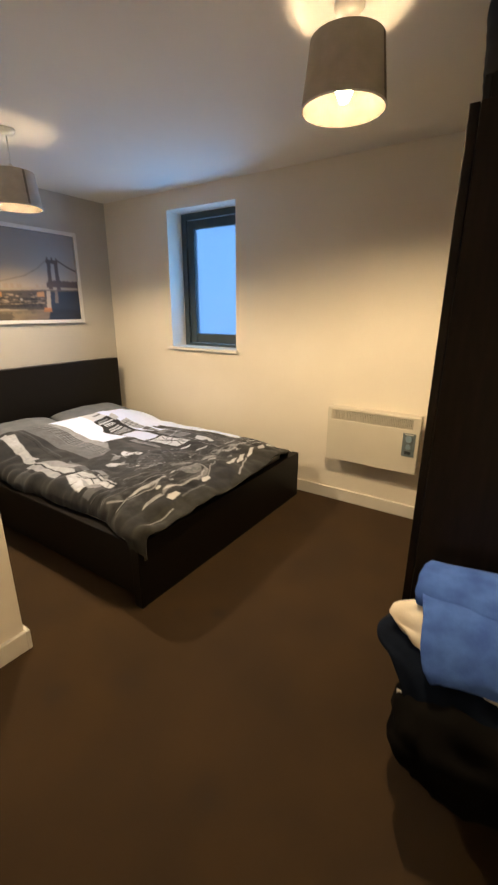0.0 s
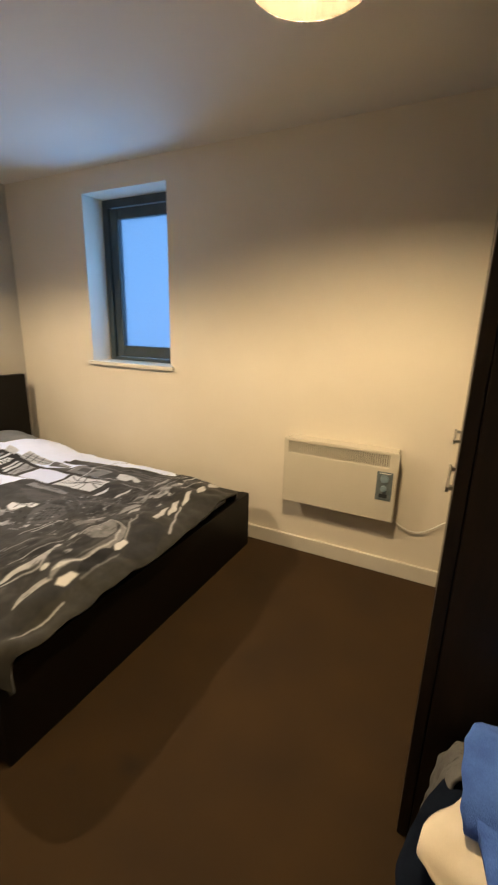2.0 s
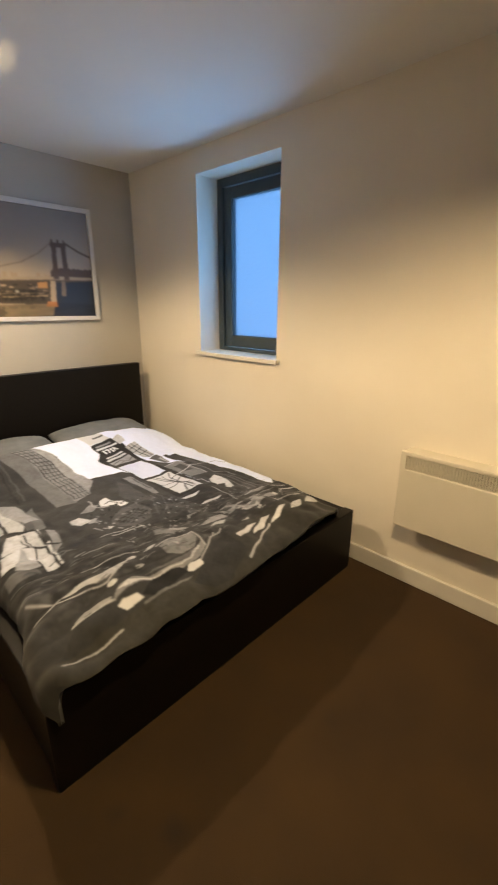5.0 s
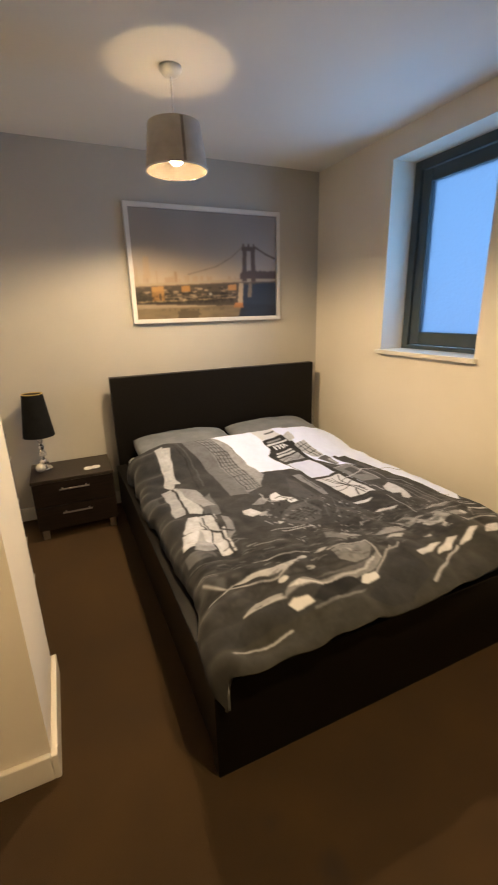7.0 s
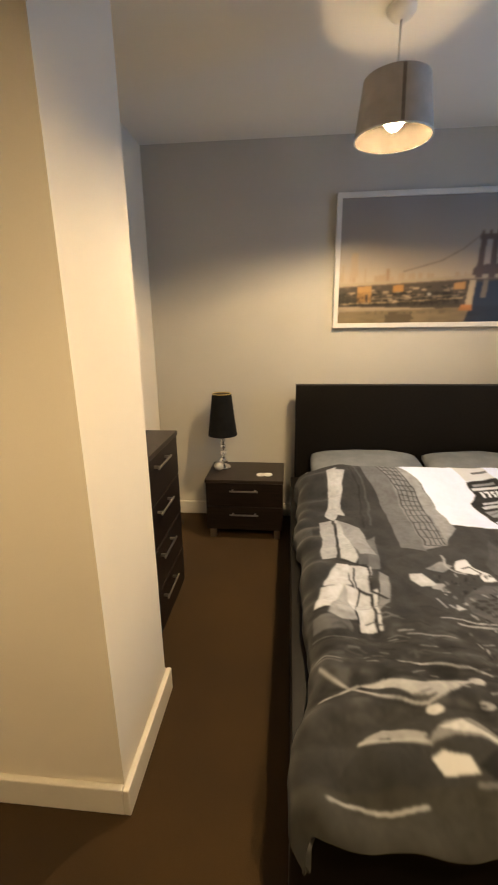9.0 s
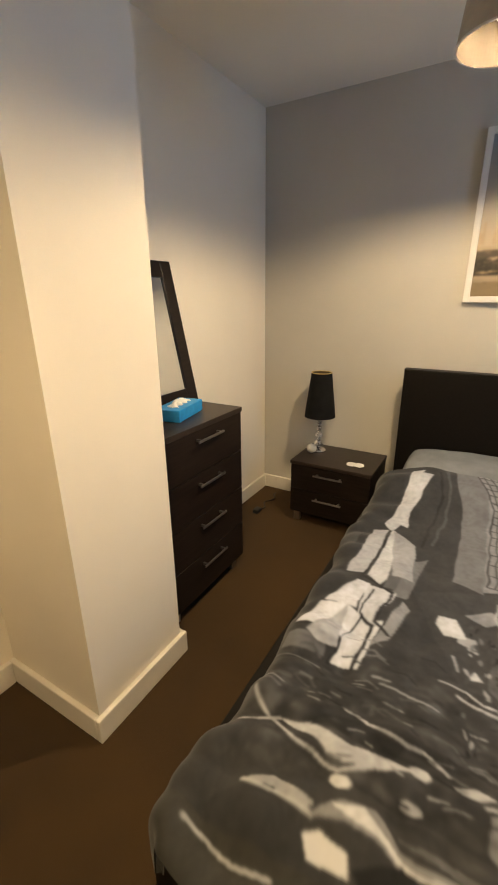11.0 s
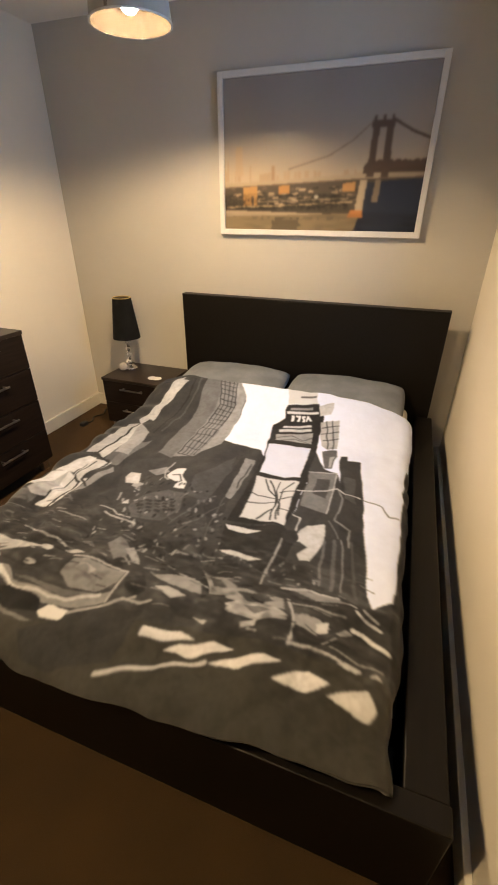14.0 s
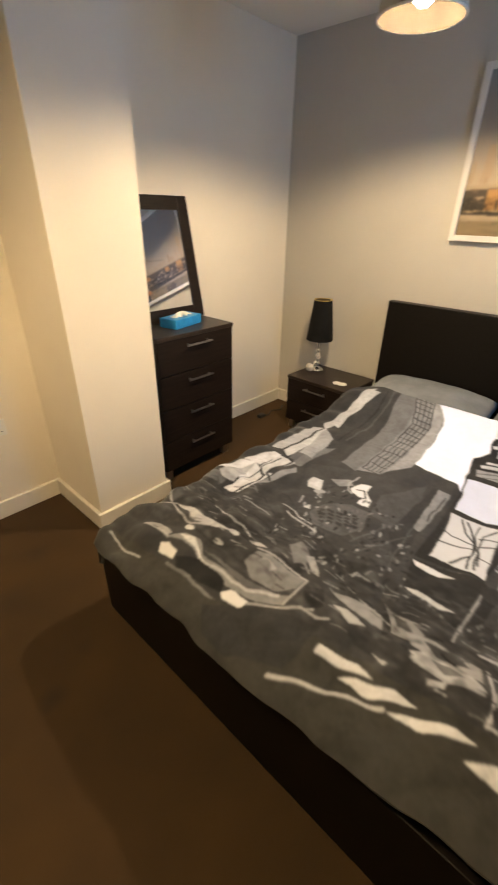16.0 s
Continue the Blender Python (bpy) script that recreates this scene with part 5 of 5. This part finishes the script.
# ---------------------------------------------------------------- panel heater
def panel_heater():
    x0, x1, z0, z1, y = 2.507, 3.18, 0.376, 0.788, -0.105
    t = thing("panel_heater", "cream electric panel heater fixed low on the wall", "heater", at=((x0 + x1) / 2, -0.05, (z0 + z1) / 2))
    w, h = (x1 - x0) / 2, (z1 - z0) / 2
    bm = bmesh.new()
    # front shell with a slot left open for the grille
    g0, g1, gx0, gx1 = h - 0.092, h - 0.022, -w + 0.03, w - 0.05
    box(bm, -w + 0.012, w - 0.012, -0.035, 0.05, -h + 0.03, g0)
    box(bm, -w + 0.012, w - 0.012, -0.035, 0.05, g1, h - 0.004)
    box(bm, -w + 0.012, gx0, -0.035, 0.05, g0, g1)
    box(bm, gx1, w - 0.012, -0.035, 0.05, g0, g1)
    part("body", bm, "heater", t)
    bm = bmesh.new()
    box(bm, -w, w, -0.055, -0.0355, -h, g0, bevel=0.006)
    box(bm, -w, w, -0.055, -0.0355, g1, h, bevel=0.006)
    box(bm, -w, gx0, -0.055, -0.0355, g0 - 0.006, g1 + 0.006)
    box(bm, gx1, w, -0.055, -0.0355, g0 - 0.006, g1 + 0.006)
    part("front_panel", bm, "heater", t)
    part("grille_back", boxes((gx0, gx1, -0.03, -0.026, g0, g1)), "heaterdark", t, "dark slots")
    n = 48
    fin = boxes((-0.0034, 0.0034, -0.052, -0.031, g0, g1))
    data = bpy.data.meshes.new("grille_bar")
    fin.to_mesh(data)
    fin.free()
    data.materials.append(M["heater"])
    for k in range(n):
        ob = new("grille_bar", data)
        ob.parent = t
        ob.location = (gx0 + (gx1 - gx0) * (k + 0.5) / n, 0, 0)
    cx, cz = 3.115 - (x0 + x1) / 2, 0.588 - (z0 + z1) / 2
    ctl = part("control_panel", boxes((cx - 0.043, cx + 0.043, -0.060, -0.0555, cz - 0.084, cz + 0.084), bevel=0.002), "heaterpanel", t, "grey control panel")
    for dz, r in ((0.045, 0.024), (-0.012, 0.018)):
        knob = lathe([(0.001, 0), (r, 0), (r * 0.9, 0.012), (0.001, 0.012)], 28)
        bmesh.ops.rotate(knob, verts=knob.verts, cent=(0, 0, 0), matrix=Matrix.Rotation(radians(90), 3, "X"))
        bmesh.ops.translate(knob, verts=knob.verts, vec=(cx, -0.0605, cz + dz))
        part("knob", knob, "plasticgrey", ctl, "round blue-grey dial")
    part("switch", boxes((cx - 0.022, cx + 0.022, -0.0655, -0.0605, cz - 0.066, cz - 0.044), bevel=0.002), "plasticdark", ctl, "dark rocker switch")
    part("scale", boxes((cx - 0.03, cx + 0.03, -0.0612, -0.0605, cz + 0.073, cz + 0.078)), "plasticwhite", ctl)
    pts = [(w - 0.03 + 0.30 * k / 14, 0.03, -h + 0.005 - 0.075 * math.sin(math.pi * min(1, k / 14 * 1.02)) + 0.03 * (k / 14) ** 2) for k in range(15)]
    part("power_cable", tube(pts, 0.0035, 8), "plasticwhite", t, "white power cable", smooth=True)
    return t


panel_heater()


# ---------------------------------------------------------------- wardrobe and the bag on it
WF, WY0, WY1, WH = 3.45, -1.262, -0.022, 2.19


def wardrobe():
    t = thing("wardrobe", "tall dark brown two-door wardrobe with glossy doors", "wardrobe", at=(3.78, -0.61, 0))
    dx, dy = -3.78, 0.61

    def piece(name, bx, mat, parent=t, label="", bevel=0.002):
        bm = boxes(bx, bevel=bevel)
        bmesh.ops.translate(bm, vec=(dx, dy, 0), verts=bm.verts)
        return part(name, bm, mat, parent, label)

    c0, c1 = WF + 0.024, 4.05
    piece("side_panel", (c0, c1, WY0, WY0 + 0.02, 0, WH), "sidepanel")
    piece("side_panel", (c0, c1, WY1 - 0.02, WY1, 0, WH), "sidepanel")
    piece("back_panel", (c1 - 0.008, c1 - 0.001, WY0 + 0.021, WY1 - 0.021, 0, WH - 0.021), "sidepanel")
    piece("top_panel", (c0, c1, WY0 + 0.0205, WY1 - 0.0205, WH - 0.02, WH), "sidepanel")
    piece("plinth", (c0 + 0.01, c0 + 0.03, WY0 + 0.021, WY1 - 0.021, 0, 0.06), "sidepanel")
    mid = (WY0 + WY1) / 2
    for y0, y1 in ((WY0 + 0.001, mid - 0.002), (mid + 0.002, WY1 - 0.001)):
        door = piece("door", (WF, WF + 0.021, y0, y1, 0.03, WH - 0.004), "glossdoor")
        yc = (y0 + y1) / 2
        bm = bmesh.new()
        box(bm, WF - 0.028, WF - 0.018, yc - 0.125, yc + 0.125, 0.965, 0.982, bevel=0.002)
        for s in (-1, 1):
            box(bm, WF - 0.0175, WF - 0.0005, yc + s * 0.1 - 0.006, yc + s * 0.1 + 0.006, 0.967, 0.980)
        bmesh.ops.translate(bm, vec=(dx, dy, 0), verts=bm.verts)
        part("handle", bm, "steel", door, "brushed steel bar handle")
    return t


def soft_block(name, x0, x1, y0, y1, z0, z1, mat, lump=0.03, rough=3.0, seed=0.0, cuts=14, power=4.0, gather=0.0):
    """A padded, sagging block of cloth with a flat underside."""
    bm = bmesh.new()
    bmesh.ops.create_cube(bm, size=2.0)
    bmesh.ops.subdivide_edges(bm, edges=bm.edges, cuts=cuts, use_grid_fill=True)
    cx, cy, hx, hy, hz = (x0 + x1) / 2, (y0 + y1) / 2, (x1 - x0) / 2, (y1 - y0) / 2, z1 - z0
    for v in bm.verts:
        p = v.co.copy()
        n = (abs(p.x) ** power + abs(p.y) ** power + abs(p.z) ** power) ** (1 / power)
        q = p / n
        w = noise.noise(q * rough + Vector((seed, seed * 2, 0))) + 0.5 * noise.noise(q * rough * 2.7 + Vector((seed, 0, 3)))
        k = 1 + lump * w / min(hx, hy)
        low = gather * max(0.0, 0.1 - q.z) ** 1.2
        v.co = (cx + q.x * hx * k * (1 - low) + 0.7 * hx * low, cy + q.y * hy * k * (1 - low) + 0.4 * hy * low, max(z0, z0 + hz * (q.z * 0.5 + 0.5) + (lump * w if q.z > 0 else 0)))
    return part(name, bm, mat, smooth=True)


def tall_cabinet():
    """A narrow tall cabinet, lower than the wardrobe that it stands against."""
    y0, y1, h = -1.40, -1.2635, 2.07
    t = thing("tall_cabinet", "narrow tall dark brown cabinet standing against the wardrobe", "cabinet", at=(3.78, -1.33, 0))

    def piece(name, bx, label=""):
        bm = boxes(bx, bevel=0.002)
        bmesh.ops.translate(bm, vec=(-3.78, 1.33, 0), verts=bm.verts)
        return part(name, bm, "sidepanel", t, label)

    piece("side_panel", (WF + 0.022, 4.05, y0, y0 + 0.02, 0, h))
    piece("side_panel", (WF + 0.022, 4.05, y1 - 0.02, y1, 0, h))
    piece("top_panel", (WF + 0.022, 4.05, y0 + 0.0205, y1 - 0.0205, h - 0.02, h))
    piece("back_panel", (4.035, 4.045, y0 + 0.021, y1 - 0.021, 0, h - 0.021))
    piece("door", (WF - 0.010, WF + 0.019, y0 + 0.001, y1 - 0.001, 0.004, h - 0.002))
    return t


wardrobe()
tall_cabinet()
tagged(soft_block("travel_bag", 3.41, 4.0, -1.22, -0.03, WH + 0.001, H - 0.012, "bagfabric", 0.02, 2.0, 3.0, power=9.0), "black soft travel bag lying on top of the wardrobe", "bag")


# ---------------------------------------------------------------- laundry beside the wardrobe
def hanging_cloth(name, ridge, left, right, mat, label, seed, thick=0.014, n=48, crease=1.0):
    """A cloth thrown over the pile: rows of points from back to front, wrinkled."""
    bm = bmesh.new()
    a, b = [Vector(p) for p in left], [Vector(p) for p in right]

    def along(line, f):
        k = min(int(f * (len(line) - 1)), len(line) - 2)
        w = f * (len(line) - 1) - k
        p0, p1, p2, p3 = line[max(k - 1, 0)], line[k], line[k + 1], line[min(k + 2, len(line) - 1)]
        return 0.5 * (2 * p1 + (p2 - p0) * w + (2 * p0 - 5 * p1 + 4 * p2 - p3) * w * w + (3 * p1 - p0 - 3 * p2 + p3) * w ** 3)

    g = []
    for j in range(n):
        row = []
        for i in range(n):
            f, e = j / (n - 1), i / (n - 1)
            p = along(a, f).lerp(along(b, f), e)
            p += Vector((0, 0, ridge * math.sin(math.pi * e)))
            w = noise.noise(Vector((f * 4, e * 4, seed))) * 0.014 + noise.noise(Vector((f * 11, e * 11, seed))) * 0.006
            w *= crease
            row.append(bm.verts.new(p + Vector((w, -w * 0.6, w))))
        g.append(row)
    for j in range(n - 1):
        for i in range(n - 1):
            bm.faces.new((g[j][i], g[j + 1][i], g[j + 1][i + 1], g[j][i + 1]))
    bmesh.ops.recalc_face_normals(bm, faces=bm.faces)
    ob = part(name, bm, mat, smooth=True)
    solid = ob.modifiers.new("thickness", "SOLIDIFY")
    solid.thickness, solid.offset = thick, 0
    return tagged(ob, label, "laundry")


laundry_bag = tagged(soft_block("laundry_bag", 3.55, 4.04, -2.06, -1.43, 0, 0.40, "blackcloth", 0.035, 2.2, 9.0, gather=0.38), "black cloth laundry bag slumped beside the tall cabinet", "laundry bag")
part("tag", boxes((3.555, 3.585, -1.925, -1.921, 0.345, 0.372)), "plasticwhite", laundry_bag, "small white sewn-in tag")
hanging_cloth("navy_garment", 0.01, [(3.53, -1.50, 0.40), (3.47, -1.66, 0.44), (3.452, -1.81, 0.452), (3.55, -1.90, 0.41), (3.60, -1.95, 0.30), (3.63, -1.97, 0.22)],
              [(4.0, -1.48, 0.45), (4.0, -1.66, 0.47), (4.0, -1.80, 0.47), (4.0, -1.93, 0.42), (4.02, -2.00, 0.30), (4.02, -2.02, 0.22)], "navycloth", "dark navy garment draped over the laundry bag", 1.0)
hanging_cloth("cream_towel", 0.01, [(3.62, -1.50, 0.46), (3.55, -1.62, 0.49), (3.476, -1.74, 0.515), (3.53, -1.80, 0.488), (3.61, -1.835, 0.455)],
              [(4.0, -1.47, 0.51), (4.0, -1.62, 0.52), (4.0, -1.76, 0.51), (4.0, -1.87, 0.47), (4.0, -1.945, 0.41)], "creamcloth", "cream folded cloth on the laundry pile", 2.0, 0.022)
hanging_cloth("blue_towel", 0.0, [(3.565, -1.55, 0.555), (3.545, -1.66, 0.575), (3.575, -1.76, 0.565), (3.592, -1.85, 0.525), (3.612, -1.905, 0.475), (3.64, -1.915, 0.45)],
              [(4.0, -1.52, 0.58), (4.0, -1.64, 0.60), (4.0, -1.73, 0.61), (4.0, -1.81, 0.57), (4.0, -1.862, 0.515), (4.0, -1.86, 0.485)], "bluetowel", "bright blue terry towel spread over the laundry pile", 3.0, 0.034, crease=0.4)
hanging_cloth("blue_towel", 0.0, [(3.575, -1.50, 0.57), (3.545, -1.56, 0.60), (3.535, -1.65, 0.595), (3.54, -1.705, 0.565), (3.58, -1.70, 0.56)],
              [(4.0, -1.48, 0.61), (4.0, -1.56, 0.645), (4.0, -1.67, 0.64), (4.0, -1.76, 0.605), (4.0, -1.75, 0.595)], "bluetowel", "bright blue terry towel rolled along the top of the pile", 6.0, 0.04, crease=0.4)
hanging_cloth("grey_garment", 0.0, [(3.60, -1.44, 0.46), (3.54, -1.44, 0.45), (3.515, -1.445, 0.40), (3.50, -1.46, 0.30), (3.49, -1.47, 0.22)],
              [(3.62, -1.50, 0.47), (3.56, -1.52, 0.46), (3.53, -1.54, 0.40), (3.525, -1.55, 0.30), (3.52, -1.56, 0.24)], "greycloth", "grey crumpled cloth hanging from the laundry pile", 4.0, 0.01)


# ---------------------------------------------------------------- small fittings
def wall_socket(x, z):
    t = thing("wall_socket", "white double wall socket above the skirting", "socket", at=(x, SOUTH, z))
    part("plate", boxes((-0.073, 0.073, 0.0005, 0.010, -0.043, 0.043), bevel=0.003), "plasticwhite", t)
    for s in (-1, 1):
        part("rocker", boxes((s * 0.02 - 0.008, s * 0.02 + 0.008, 0.0102, 0.014, 0.012, 0.032), bevel=0.001), "plasticwhite", t)
        for dx, dz, w, h in ((0, -0.002, 0.004, 0.008), (-0.011, -0.02, 0.007, 0.004), (0.011, -0.02, 0.007, 0.004)):
            part("pin_hole", boxes((s * 0.038 + dx - w / 2, s * 0.038 + dx + w / 2, 0.0101, 0.0106, dz - h / 2, dz + h / 2)), "plasticdark", t)
    return t


wall_socket(2.30, 0.505)


def floor_plug():
    t = thing("cable_adaptor", "black plug adaptor and cable on the carpet by the skirting", "cable", at=(0.42, -2.6, 0))
    bm = bmesh.new()
    box(bm, -0.03, 0.03, -0.02, 0.02, 0, 0.028, bevel=0.006)
    part("plug", bm, "blackcable", t)
    pts = [(-0.03 - 0.022 * k, 0.02 * math.sin(k * 0.9), 0.006) for k in range(14)]
    part("cable", tube(pts, 0.004, 8), "blackcable", t, smooth=True)
    return t


floor_plug()
